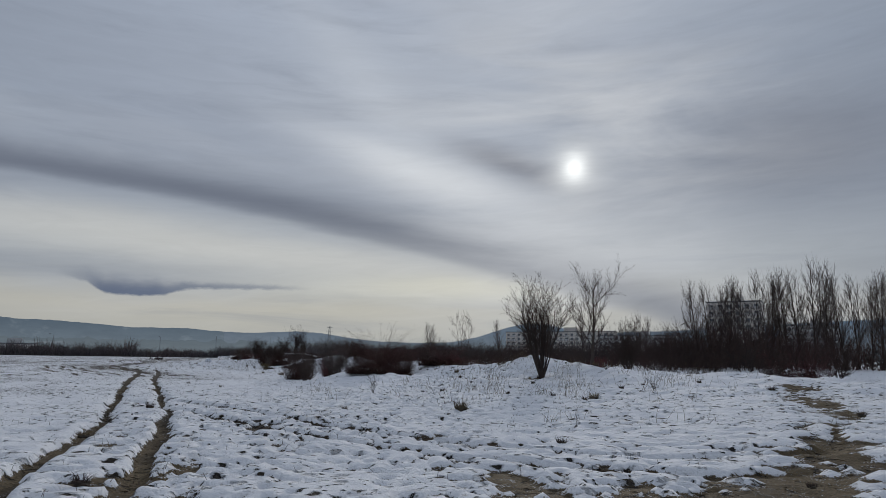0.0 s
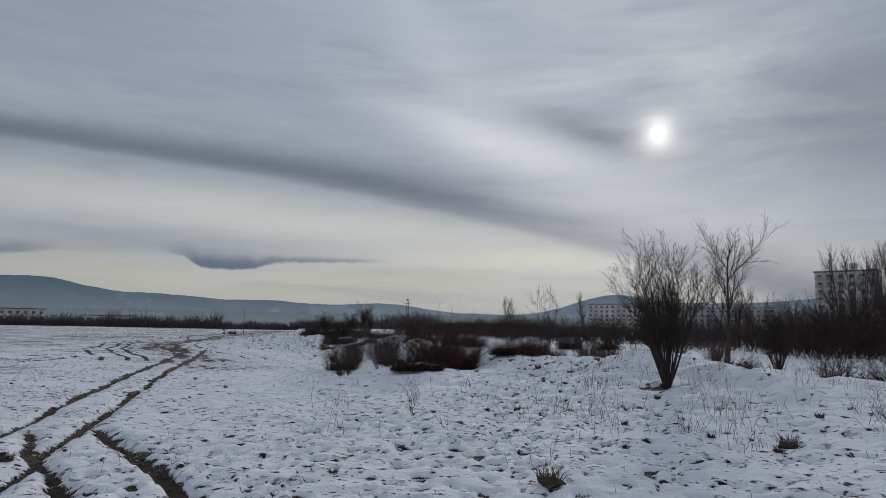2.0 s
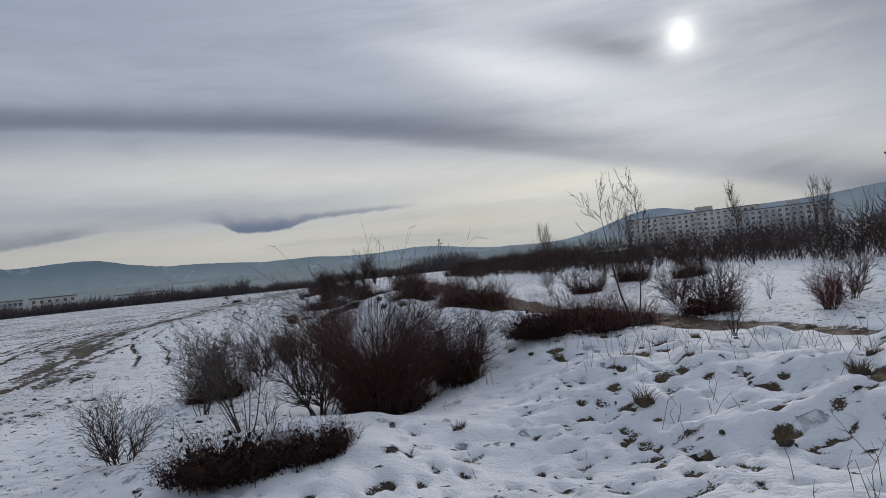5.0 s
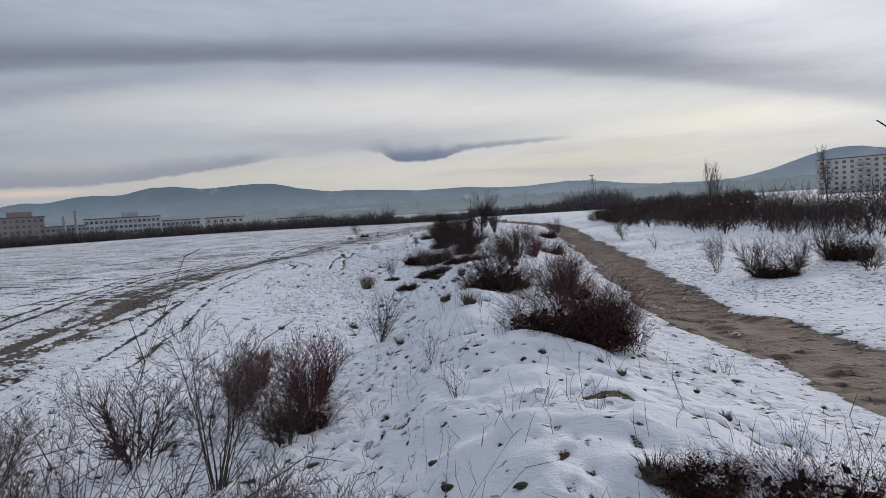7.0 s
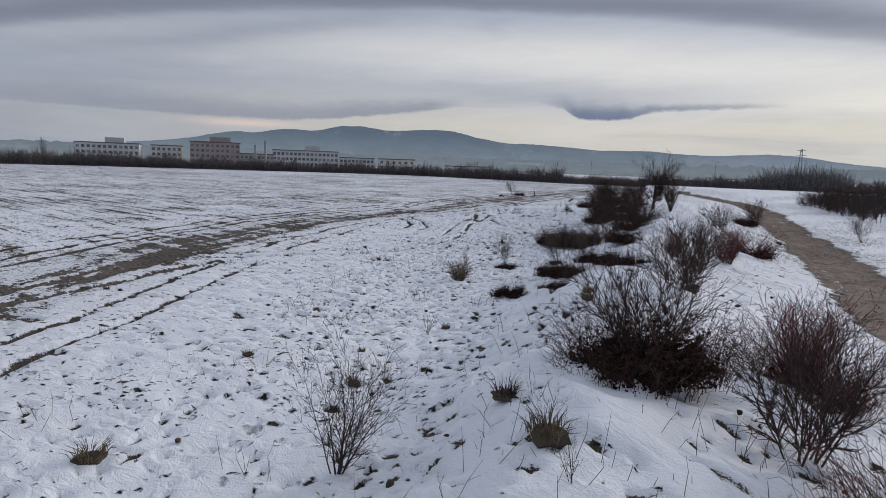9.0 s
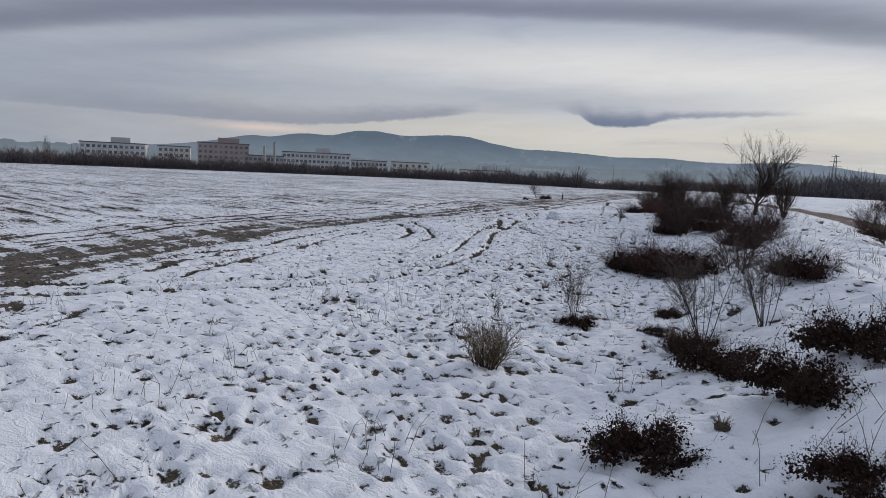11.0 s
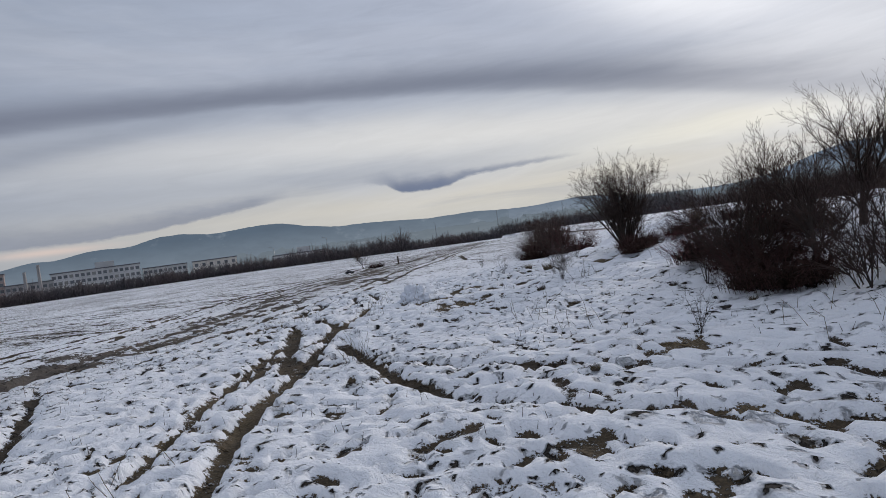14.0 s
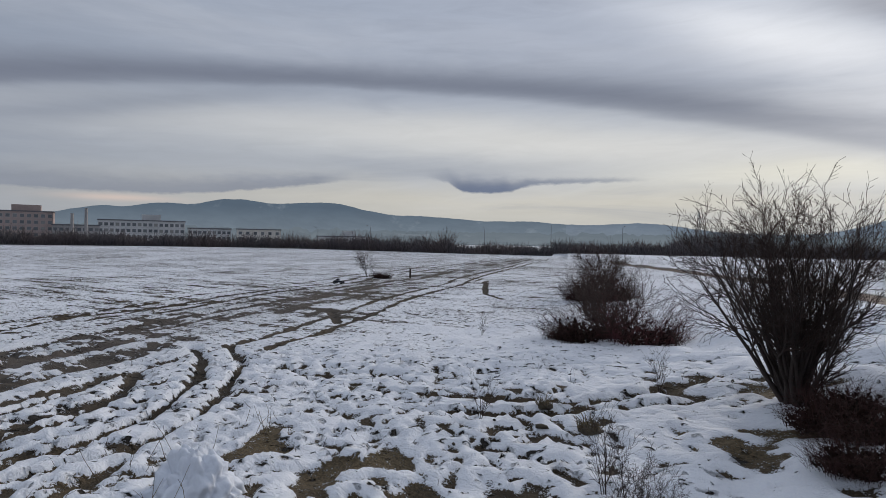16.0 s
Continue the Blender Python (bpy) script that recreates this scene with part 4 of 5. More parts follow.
BRAM_T = Stock(lambda: build_bramble(24, 1.5, 1.6, 3.1, 380, 9000, "tall dense red-brown bramble clump on the bank", CANE))
BRAM_W = Stock(lambda: build_bramble(25, 3.0, 2.4, 2.5, 420, 9000, "tall dark red-brown thicket of matted scrub", CANE))
BRAM_M = Stock(lambda: build_bramble(26, 3.2, 2.2, 0.42, 300, 7000, "flat dark mat of dead brambles on the snow", CANE))
BRAM_C = Stock(lambda: build_bramble(23, 2.6, 2.0, 0.75, 320, 7600, "low matted dark bramble patch lying on snow", CANE))
TREE_A = Stock(lambda: build_shrub(31, 3.9, 2.7, 22, TWIG, "small bare tree with dense upright branches", 3, 2, 0.07, 0.034, 1.6, "tree", 0.28, 0.08))
TREE_B = Stock(lambda: build_tree(32, 5.0, 3.2, 0.10, "slim bare tree leaning a little, with open branches", TWIG, 3, 3, 0.30, 0.05, 1))
TREE_C = Stock(lambda: build_tree(33, 3.7, 1.7, 0.035, "thin ragged sapling with a few withered leaves", TWIG, 3, 2, 0.35, 0.03, 2, "tree", 0.4, 2, 2.4))
TREE_D = Stock(lambda: build_tree(37, 4.1, 4.8, 0.12, "bare round-crowned tree on top of the bank", TWIG, 3, 3, 0.15, 0.0, 1, "tree", 0.25, 3))
POPLAR = Stock(lambda: build_tree(34, 13.0, 5.0, 0.17, "tall bare poplar with upswept branches", TWIG_GREY, 3, 2, 0.25, 0.0, 2, "poplar", 0.9, 3, 3.2))
BIG_SHRUB = Stock(lambda: build_shrub(35, 3.9, 3.4, 40, TWIG, "large bare dark shrub with many upright stems", 3, 2, 0.35, 0.034, 1.7))
FAR_BUSH = Stock(lambda: build_shrub(36, 3.9, 6.2, 6, FAR_TWIG, "dark bare bush in the belt of scrub", 2, 2, 1.4, 0.05, 2.2))
FAR_BUSH_RED = Stock(lambda: build_shrub(38, 3.6, 6.0, 6, BELT_RED, "reddish bare bush in the belt of scrub", 2, 2, 1.4, 0.05, 2.2))

# trees and bushes on the bank and beside it: kind, x, y, size, turn
PLANTS = []
# first slope
PLANTS += [
    (SHRUB_C, 6.8, 26.2, 0.9, 120), (SHRUB_C, -4.0, 28.4, 1.0, 40), (TREE_A, 3.4, 31.9, 1.28, 10), (SHRUB_D, -9.3, 39.4, 0.65, 300), (TREE_B, 7.4, 39.7, 1.4, -20),
    (SHRUB_C, -7.0, 40.4, 0.9, 300), (TREE_A, 9.8, 40.6, 0.95, 200), (SHRUB_A, -7.9, 41.2, 1.08, 0), (BRAM_T, -5.1, 41.4, 1.0, 140), (SHRUB_D, -6.9, 42.6, 1.05, 10),
    (BRAM_C, -5.2, 42.6, 0.8, 20), (SHRUB_C, 1.6, 42.6, 1.2, 0), (SHRUB_A, -10.3, 43.4, 0.8, 220), (BRAM_T, -5.9, 43.5, 1.0, 70), (BRAM_T, -4.0, 43.7, 0.72, 10),
    (SHRUB_A, -6.2, 45.2, 1.0, 190), (BRAM_A, -2.1, 45.2, 0.72, 30), (BRAM_B, -1.1, 45.4, 0.8, 160), (BRAM_A, -0.4, 46.0, 0.6, 75), (BRAM_C, -5.7, 37.0, 0.8, 10), (BRAM_C, -4.9, 37.8, 0.6, 80),
    (BRAM_T, -5.5, 42.3, 0.95, 20), (SHRUB_D, -5.1, 43.3, 0.8, 15), (SHRUB_D, -3.9, 44.3, 0.75, 100),
    (BRAM_W, -4.7, 45.0, 0.6, 70), (BRAM_W, -11.2, 45.6, 0.7, 250), (TREE_C, 0.0, 45.0, 1.02, 0),
]
# bushes on the near bank
PLANTS += [
    (SHRUB_A, -8.6, 45.4, 1.0, 75), (SHRUB_D, -5.2, 45.9, 0.7, 120), (SHRUB_C, -5.6, 46.8, 0.9, 200), (BRAM_C, -7.6, 47.4, 0.8, 250), (BRAM_A, -1.0, 48.4, 0.68, 0),
    (SHRUB_A, -9.5, 48.6, 1.2, 150), (BRAM_B, 0.3, 48.6, 0.62, 90), (BRAM_C, -2.2, 48.6, 0.5, 40), (SHRUB_C, -6.5, 51.4, 0.75, 130), (SHRUB_B, -12.3, 52.2, 0.8, 200),
    (SHRUB_B, -10.6, 52.5, 1.15, 0), (SHRUB_B, -12.9, 53.4, 0.75, 80), (BRAM_B, -4.9, 56.4, 0.85, 100), (BRAM_A, -5.75, 56.3, 1.05, 200), (SHRUB_D, -4.9, 56.6, 0.75, 20),
    (SHRUB_C, -8.7, 58.2, 0.5, 90), (SHRUB_E, -12.2, 58.2, 1.35, 50), (SHRUB_C, -9.5, 59.0, 0.6, 200), (BRAM_B, -5.8, 60.2, 0.9, 30), (SHRUB_D, 3.4, 61.4, 1.15, 30),
]
# the bank beside the road
PLANTS += [
    (BRAM_A, -9.7, 62.2, 1.0, 250), (SHRUB_D, -9.8, 62.4, 1.0, 0), (SHRUB_D, -7.4, 61.8, 0.95, 70), (SHRUB_C, -16.5, 64.7, 0.7, 10), (BRAM_B, -8.0, 65.4, 0.85, 200), (SHRUB_D, -11.6, 68.6, 0.9, 120), (SHRUB_D, -12.8, 73.4, 1.0, 20), (SHRUB_B, -8.2, 65.8, 1.2, 30),
    (BRAM_M, -15.4, 69.4, 0.6, 20), (BRAM_M, -17.5, 69.9, 0.8, 60), (DRY_CLUMP, -21.2, 71.6, 1.0, 0), (BRAM_C, -18.7, 74.5, 0.55, 40), (BRAM_M, -16.2, 71.7, 1.0, 160), (BRAM_M, -16.0, 73.0, 1.0, 50),
    (BRAM_M, -17.8, 73.4, 0.95, 260), (BRAM_M, -14.6, 71.8, 1.0, 0), (SHRUB_C, -23.4, 74.8, 0.8, 100), (SHRUB_A, -18.9, 75.4, 0.8, 0), (SHRUB_A, -21.9, 75.7, 0.62, 300), (BRAM_M, -21.8, 75.6, 0.5, 30), (BRAM_M, -20.4, 77.6, 0.5, 80), (BRAM_M, -20.0, 75.8, 0.4, 10),
    (BRAM_A, -18.4, 80.0, 0.7, 100), (SHRUB_C, -26.6, 81.9, 0.7, 20), (BRAM_C, -22.6, 83.5, 1.4, 30), (BRAM_C, -24.3, 84.0, 1.3, 130), (BRAM_C, -23.8, 85.6, 1.2, 230),
]
# foot of the bank
PLANTS += [
    (SHRUB_C, -27.9, 91.2, 0.8, 220), (SHRUB_C, -29.9, 93.8, 0.7, 0), (SHRUB_D, -27.4, 95.8, 1.0, 30), (SHRUB_D, -25.8, 96.4, 1.0, 130), (BRAM_A, -26.2, 96.6, 0.9, 77),
    (BRAM_A, -28.6, 97.2, 0.8, 200), (TREE_D, -28.0, 97.8, 0.76, 240), (TREE_A, -23.3, 98.0, 0.7, 30), (TREE_D, -24.7, 98.2, 1.1, 120), (SHRUB_D, -29.3, 98.8, 1.15, 30),
    (SHRUB_C, -30.1, 99.0, 1.1, 0), (BRAM_A, -29.0, 99.6, 0.9, 120), (TREE_D, -26.9, 100.0, 0.85, 60), (SHRUB_D, -29.6, 100.4, 1.1, 100), (BRAM_B, -30.0, 101.2, 0.9, 220),
    (BRAM_A, -28.2, 101.8, 0.9, 300), (SHRUB_A, -34.4, 102.6, 0.5, 100), (SHRUB_D, -28.4, 103.0, 1.2, 160), (SHRUB_C, -35.0, 103.9, 0.95, 60), (BRAM_A, -32.5, 105.2, 0.42, 30),
]
# middle of the field
PLANTS += [
    (SHRUB_C, -37.4, 105.5, 0.72, 0), (BRAM_C, -32.6, 106.4, 0.7, 0), (BIG_SHRUB, -33.25, 107.9, 1.0, 0), (BRAM_C, -32.6, 107.5, 0.65, 90), (SHRUB_D, -33.15, 108.1, 0.8, 45),
    (SHRUB_C, -30.6, 106.6, 0.8, 130), (BRAM_C, -29.4, 107.6, 0.55, 0), (SHRUB_D, -29.0, 109.6, 0.6, 90), (SHRUB_C, -30.2, 108.8, 0.9, 200), (SHRUB_C, -29.8, 105.2, 0.7, 20), (DRY_CLUMP, -31.0, 110.6, 0.8, 70), (BRAM_A, -31.2, 108.2, 0.6, 140),
    (SHRUB_C, -35.4, 108.6, 0.8, 40), (SHRUB_C, -36.0, 113.5, 1.05, 170), (SHRUB_D, -37.8, 114.4, 1.05, 40), (BRAM_B, -37.0, 114.6, 0.9, 100), (SHRUB_C, -42.1, 114.6, 0.7, 250),
    (BRAM_A, -38.8, 114.8, 0.85, 10), (SHRUB_D, -39.2, 117.5, 0.95, 300), (BRAM_A, -64.6, 139.6, 0.62, 0), (SHRUB_A, -66.3, 140.0, 1.15, 0),
]
for kind, x, y, size, turn in PLANTS:
    kind.put(x, y, size, turn)


# ---------------------------------------------------------------- scrub beyond the road
def scatter_belt():
    rng = random.Random(77)
    edge = [(64, 50), (42, 58), (28, 56), (19, 58), (15, 70), (11, 85), (4, 95), (-4, 106), (-11, 122), (-20, 142), (-30, 170)]
    for i in range(len(edge) - 1):
        (ax, ay), (bx, by) = edge[i], edge[i + 1]
        span = math.hypot(bx - ax, by - ay)
        nx, ny = (by - ay) / span, -(bx - ax) / span          # away from the camera's side
        for row, (back, size) in enumerate(((0.0, 0.6), (5.0, 0.75))):
            size *= (1.7, 1.7, 1.6, 1.25, 1.0)[min(i, 4)]
            for k in range(max(2, int(span / (4.0 + row * 1.0)))):
                t = (k + rng.random()) / max(2, int(span / (4.0 + row * 1.0)))
                d = back + rng.uniform(-1.8, 1.8)
                x, y = ax + (bx - ax) * t + nx * d, ay + (by - ay) * t + ny * d
                (FAR_BUSH_RED if rng.random() < 0.35 else FAR_BUSH).put(x, y, size * rng.uniform(0.6, 1.25), rng.uniform(0, 360), rng.uniform(0.8, 1.1))
        # the thicket behind them, too matted to pick apart
        w = Wood()
        for k in range(int(span * 150)):
            t, d = rng.random(), 16.0 * rng.random() ** 1.3
            x, y = ax + (bx - ax) * t + nx * d, ay + (by - ay) * t + ny * d
            swell = 1 + 0.5 * noise.noise(Vector((x * 0.12, y * 0.12, 2))) + 0.6 * noise.noise(Vector((x * 0.36, y * 0.36, 7)))
            h = ((3.7, 3.9, 3.9, 3.5, 3.2, 2.5)[min(i, 5)] + 0.07 * d) * swell * rng.uniform(0.4, 1.15)
            if swell < 0.84 - 0.03 * d:
                continue
            p, r = Vector((x, y, lie(x, y))), rng.uniform(0.009, 0.022)
            lean = Vector((rng.gauss(0, 0.45), rng.gauss(0, 0.45), 1)).normalized()
            if k % 3:                                       # shoots that fill the crowns
                p = p + Vector((rng.gauss(0, 0.5), rng.gauss(0, 0.5), h * rng.uniform(0.1, 0.72)))
                lean = Vector((rng.gauss(0, 0.8), rng.gauss(0, 0.8), 0.7)).normalized()
                h = rng.uniform(0.7, 1.5)
            q = p + lean * h * 0.55
            w.add(p, q, r * 1.4, r)
            w.add(q, q + turned(rng, lean, 0.5) * h * 0.45, r, 0.005)
            w.add(q, q + turned(rng, lean, 0.9) * h * 0.40, r * 0.8, 0.005)
        tagged(new("scrub_belt", w.mesh("scrub_belt", BELT_RED if i % 2 else FAR_TWIG)), "dense dark red-brown thicket of bare scrub beyond the road", "scrub", kind="stuff")


scatter_belt()
for k in range(22):
    a, far = radians(21.0 + 0.75 * k), 67 + (k * 37 % 11)
    POPLAR.put(-0.3 + far * math.sin(a), 2.7 + far * math.cos(a), 0.70 + 0.012 * (k * 53 % 13), k * 77)
for x, y, size, turn in ((36, 180, 1.15, 40), (47, 168, 1.0, 140), (50, 170, 0.95, 220), (-6, 190, 0.8, 0), (-8, 194, 0.85, 90), (11, 160, 0.8, 30)):
    POPLAR.put(x, y, size, turn)
# single bushes on the snow beside the road
PLANTS = []
# first slope
PLANTS += [
    (SHRUB_D, 12.0, 40.5, 1.0, 0), (BRAM_A, 13.6, 41.6, 1.0, 40), (SHRUB_D, 15.0, 42.0, 1.1, 90), (BRAM_A, 8.4, 42.4, 0.9, 100), (SHRUB_D, 5.6, 43.0, 0.9, 200),
    (SHRUB_A, -11.0, 45.4, 0.8, 120), (SHRUB_D, 21.0, 46.0, 1.2, 10), (BRAM_B, 23.0, 46.5, 1.4, 0), (SHRUB_A, -12.4, 46.8, 0.75, 200), (SHRUB_D, 26.0, 47.0, 1.3, 100),
    (SHRUB_D, -11.5, 48.8, 0.9, 0), (SHRUB_D, -9.6, 50.4, 0.7, 60), (BRAM_B, -10.0, 51.4, 0.6, 0), (SHRUB_C, -8.2, 53.8, 0.75, 30), (SHRUB_B, 7.6, 54.6, 1.0, 40),
    (SHRUB_D, 9.0, 56.5, 1.0, 60), (BRAM_B, 4.0, 57.0, 1.1, 70), (SHRUB_D, 4.4, 57.6, 1.2, 10), (SHRUB_B, 12.0, 58.0, 1.1, 0), (SHRUB_C, 7.0, 59.5, 1.3, 0),
]
# bushes on the near bank
PLANTS += [
    (SHRUB_A, -18.0, 76.0, 0.7, 30), (SHRUB_B, -14.4, 75.6, 0.7, 10), (BRAM_A, -0.4, 75.2, 0.8, 20),
    (SHRUB_D, 3.4, 75.2, 0.8, 300), (BRAM_A, 6.6, 75.4, 0.9, 30), (SHRUB_D, -1.2, 75.6, 1.0, 0), (SHRUB_D, 7.0, 76.0, 1.1, 30), (SHRUB_D, 0.4, 76.2, 0.95, 100),
    (SHRUB_A, -3.0, 77.0, 0.95, 40), (SHRUB_B, -13.6, 79.0, 1.0, 0), (SHRUB_D, 2.4, 80.0, 1.15, 200), (BRAM_A, 3.2, 80.2, 1.1, 90), (SHRUB_D, -20.6, 82.6, 0.9, 140),
    (BRAM_B, -14.4, 86.0, 0.9, 60), (BRAM_A, -22.4, 89.6, 0.9, 80), (SHRUB_D, -22.0, 90.4, 0.9, 20), (SHRUB_D, -18.2, 92.8, 0.85, 0), (SHRUB_C, -8.0, 93.0, 1.4, 90),
]
# the bank beside the road
PLANTS += [
    (BRAM_A, -23.4, 93.6, 0.9, 170), (SHRUB_A, -12.2, 104.0, 0.9, 0), (BRAM_A, -20.4, 106.0, 0.9, 120), (SHRUB_D, -22.4, 116.0, 1.1, 50), (SHRUB_D, -41.0, 122.0, 1.1, 220),
    (BRAM_A, -43.0, 130.0, 1.4, 0), (SHRUB_D, -44.0, 134.0, 1.4, 120), (SHRUB_D, -46.0, 140.0, 1.5, 0),
]
for kind, x, y, size, turn in PLANTS:
    kind.put(x, y, size, turn)


# ---------------------------------------------------------------- weeds, tufts and clods
def build_weeds():
    """Dry stalks that stand out of the snow on the bank and along its foot."""
    rng = random.Random(41)
    w = Wood()
    spots = []
    for k in range(170):
        t = rng.uniform(1.6, 10.6)
        i = int(t)
        (ax, ay), (bx, by) = CREST[i][:2], CREST[i + 1][:2]
        spots.append((ax + (bx - ax) * (t - i) + rng.gauss(-0.6, 2.8), ay + (by - ay) * (t - i) + rng.gauss(0, 1.6), rng.uniform(0.4, 1.3)))
    for k in range(95):
        spots.append((rng.gauss(3.5, 4), rng.gauss(30, 5), rng.uniform(0.3, 1.0)))
    for k in range(60):
        u, v = rng.uniform(60, 112), rng.gauss(0, 6)
        spots.append((u * HEAD.x + v * HEAD.y, u * HEAD.y - v * HEAD.x, rng.uniform(0.3, 1.0)))
    for sx, sy, r in spots:
        for n in range(rng.randint(3, 16)):
            x, y = sx + rng.gauss(0, r * 0.5), sy + rng.gauss(0, r * 0.5)
            p, high = Vector((x, y, lie(x, y, 0.02))), rng.uniform(0.14, 0.62) * (1.25 if rng.random() < 0.15 else 1)
            d = Vector((rng.gauss(0, 0.36), rng.gauss(0, 0.36), 1)).normalized()
            q = p + d * high * 0.6
            e = (d + Vector((rng.gauss(0, 0.34), rng.gauss(0, 0.34), -0.1))).normalized()
            w.add(p, q, 0.0042, 0.0034)
            w.add(q, q + e * high * 0.4, 0.0034, 0.0018)
            if rng.random() < 0.4:
                w.add(q, q + turned(rng, e, 0.7) * high * 0.22, 0.003, 0.0016)
    ob = new("dry_weeds", w.mesh("dry_weeds", STRAW))
    tagged(ob, "dry straw-coloured weed stalks standing out of snow", "weeds", kind="stuff")


def build_stubble():
    """Short dead stems that prick through the snow in patches."""
    rng = random.Random(63)
    w = Wood()
    while len(w.a) < 3200:
        u, v = rng.uniform(6, 118), rng.gauss(0, 8)
        x, y = u * HEAD.x + v * HEAD.y, u * HEAD.y - v * HEAD.x
        if noise.noise(Vector((x * 0.35, y * 0.35, 3))) + 0.5 * noise.noise(Vector((x * 1.3, y * 1.3, 8))) < rng.uniform(-0.1, 0.5):
            continue
        p = Vector((x, y, lie(x, y, 0.03)))
        d = Vector((rng.gauss(0, 0.4), rng.gauss(0, 0.4), 1)).normalized()
        w.add(p, p + d * rng.uniform(0.05, 0.14), 0.004, 0.002)
    tagged(new("stubble", w.mesh("stubble", TWIG)), "short dead brown stubble pricking through the snow", "stubble", kind="stuff")


def build_tuft(seed, label, stuff):
    rng = random.Random(seed)
    root = rooted("grass_tuft", label, "grass tuft", "grass tufts")
    bm = bmesh.new()
    bmesh.ops.create_icosphere(bm, subdivisions=2, radius=1.0)
    for v in bm.verts:
        k = 1 + 0.7 * noise.noise(v.co * 2.1 + Vector((seed, 0, 0)))
        v.co = Vector((v.co.x * 0.13 * k, v.co.y * 0.11 * k, v.co.z * 0.05 * k))
    mesh = bpy.data.meshes.new("turf")
    bm.to_mesh(mesh)
    bm.free()
    mesh.materials.append(SOIL)
    shown("turf", mesh, root, "dark bare turf")
    w = Wood()
    for k in range(90):
        a, r = rng.uniform(0, 6.283), 0.12 * math.sqrt(rng.random())
        p = Vector((math.cos(a) * r, math.sin(a) * r, 0.02))
        d = Vector((math.cos(a) * 0.5 * rng.random() + rng.gauss(0, 0.2), math.sin(a) * 0.5 * rng.random() + rng.gauss(0, 0.2), 0.8)).normalized()
        ln = rng.uniform(0.05, 0.24) * rng.uniform(0.5, 1)
        q = p + d * ln * 0.6
        w.add(p, q, 0.004, 0.003)
        w.add(q, q + (d + Vector((math.cos(a) * 0.5, math.sin(a) * 0.5, -0.35))).normalized() * ln * 0.5, 0.003, 0.0012)
    tagged(shown("grass", w.mesh("grass", stuff), root, "dry grass blades"), kind="stuff")
    return root


build_weeds()
build_stubble()
TUFT_A = Stock(lambda: build_tuft(3, "tuft of dry yellow grass poking through snow", STRAW))
TUFT_B = Stock(lambda: build_tuft(4, "dark withered grass clump on the snow", TWIG))
rng = random.Random(9)
for k in range(46):
    t = rng.uniform(2.2, 10.2)
    i = int(t)
    (ax, ay), (bx, by) = CREST[i][:2], CREST[i + 1][:2]
    (TUFT_A if k % 3 else TUFT_B).put(ax + (bx - ax) * (t - i) + rng.gauss(-0.5, 2.4), ay + (by - ay) * (t - i) + rng.gauss(0, 1.5), rng.uniform(0.6, 1.5), rng.uniform(0, 360), 1.0, 0.0)
for k in range(16):
    TUFT_B.put(rng.gauss(4, 4), rng.gauss(27, 4.5), rng.uniform(0.4, 0.9), rng.uniform(0, 360), 0.9, 0.0)
for k in range(30):
    u, v = rng.uniform(8, 110), rng.uniform(-9, 9)
    (TUFT_A if k % 2 else TUFT_B).put(u * HEAD.x + v * HEAD.y, u * HEAD.y - v * HEAD.x, rng.uniform(0.5, 1.0), rng.uniform(0, 360), 0.8, 0.0)
for x, y, size in ((-15.3, 56.2, 1.8), (-9.4, 58.9, 1.9), (4.2, 24.7, 1.4), (-0.5, 21.4, 1.6), (-25.8, 79.6, 0.7), (-24.6, 78.6, 0.8), (-35.8, 105.8, 1.4), (-0.5, 38.9, 1.2), (-26.5, 81.8, 0.8), (-27.6, 78.6, 0.7), (-36.8, 106.6, 1.1), (-19.2, 75.0, 2.0)):
    TUFT_A.put(x, y, size, x * 40, 1.0, 0.0)


def build_clods():
    """Lumps of earth thrown up on the bank and beside the ruts."""
    rng = random.Random(12)
    verts, faces = [], []
    bm = bmesh.new()
    bmesh.ops.create_icosphere(bm, subdivisions=1, radius=1.0)
    ball, tri = [v.co.copy() for v in bm.verts], [[v.index for v in f.verts] for f in bm.faces]
    bm.free()
    for k in range(170):
        if k % 3:
            t = rng.uniform(2.4, 10.0)
            i = int(t)
            (ax, ay), (bx, by) = CREST[i][:2], CREST[i + 1][:2]
            x, y = ax + (bx - ax) * (t - i) + rng.gauss(0.6, 2.6), ay + (by - ay) * (t - i) + rng.gauss(0, 1.5)
        else:
            u, v = rng.uniform(6, 112), rng.uniform(-12, 12)
            x, y = u * HEAD.x + v * HEAD.y, u * HEAD.y - v * HEAD.x
        s, base = rng.choice((0.025, 0.03, 0.04, 0.05, 0.07)), len(verts)
        z, a = lie(x, y, -0.2 * s), rng.uniform(0, 6.28)
        for c in ball:
            k2 = s * rng.uniform(0.7, 1.25)
            verts.append((x + k2 * (c.x * math.cos(a) * 1.5 - c.y * math.sin(a)), y + k2 * (c.x * math.sin(a) * 1.5 + c.y * math.cos(a)), z + k2 * c.z * 0.7))
        faces += [[base + i for i in f] for f in tri]
    tagged(new("soil_clods", sheet("soil_clods", verts, faces, SOIL)), "small dark clods of earth scattered on snow", "clods", kind="stuff")


build_clods()


# ---------------------------------------------------------------- small things on the field
def mesh_of(bm, name, material, smooth=False):
    mesh = bpy.data.meshes.new(name)
    for f in bm.faces:
        f.smooth = smooth
    bm.to_mesh(mesh)
    bm.free()
    mesh.materials.append(material)
    return mesh


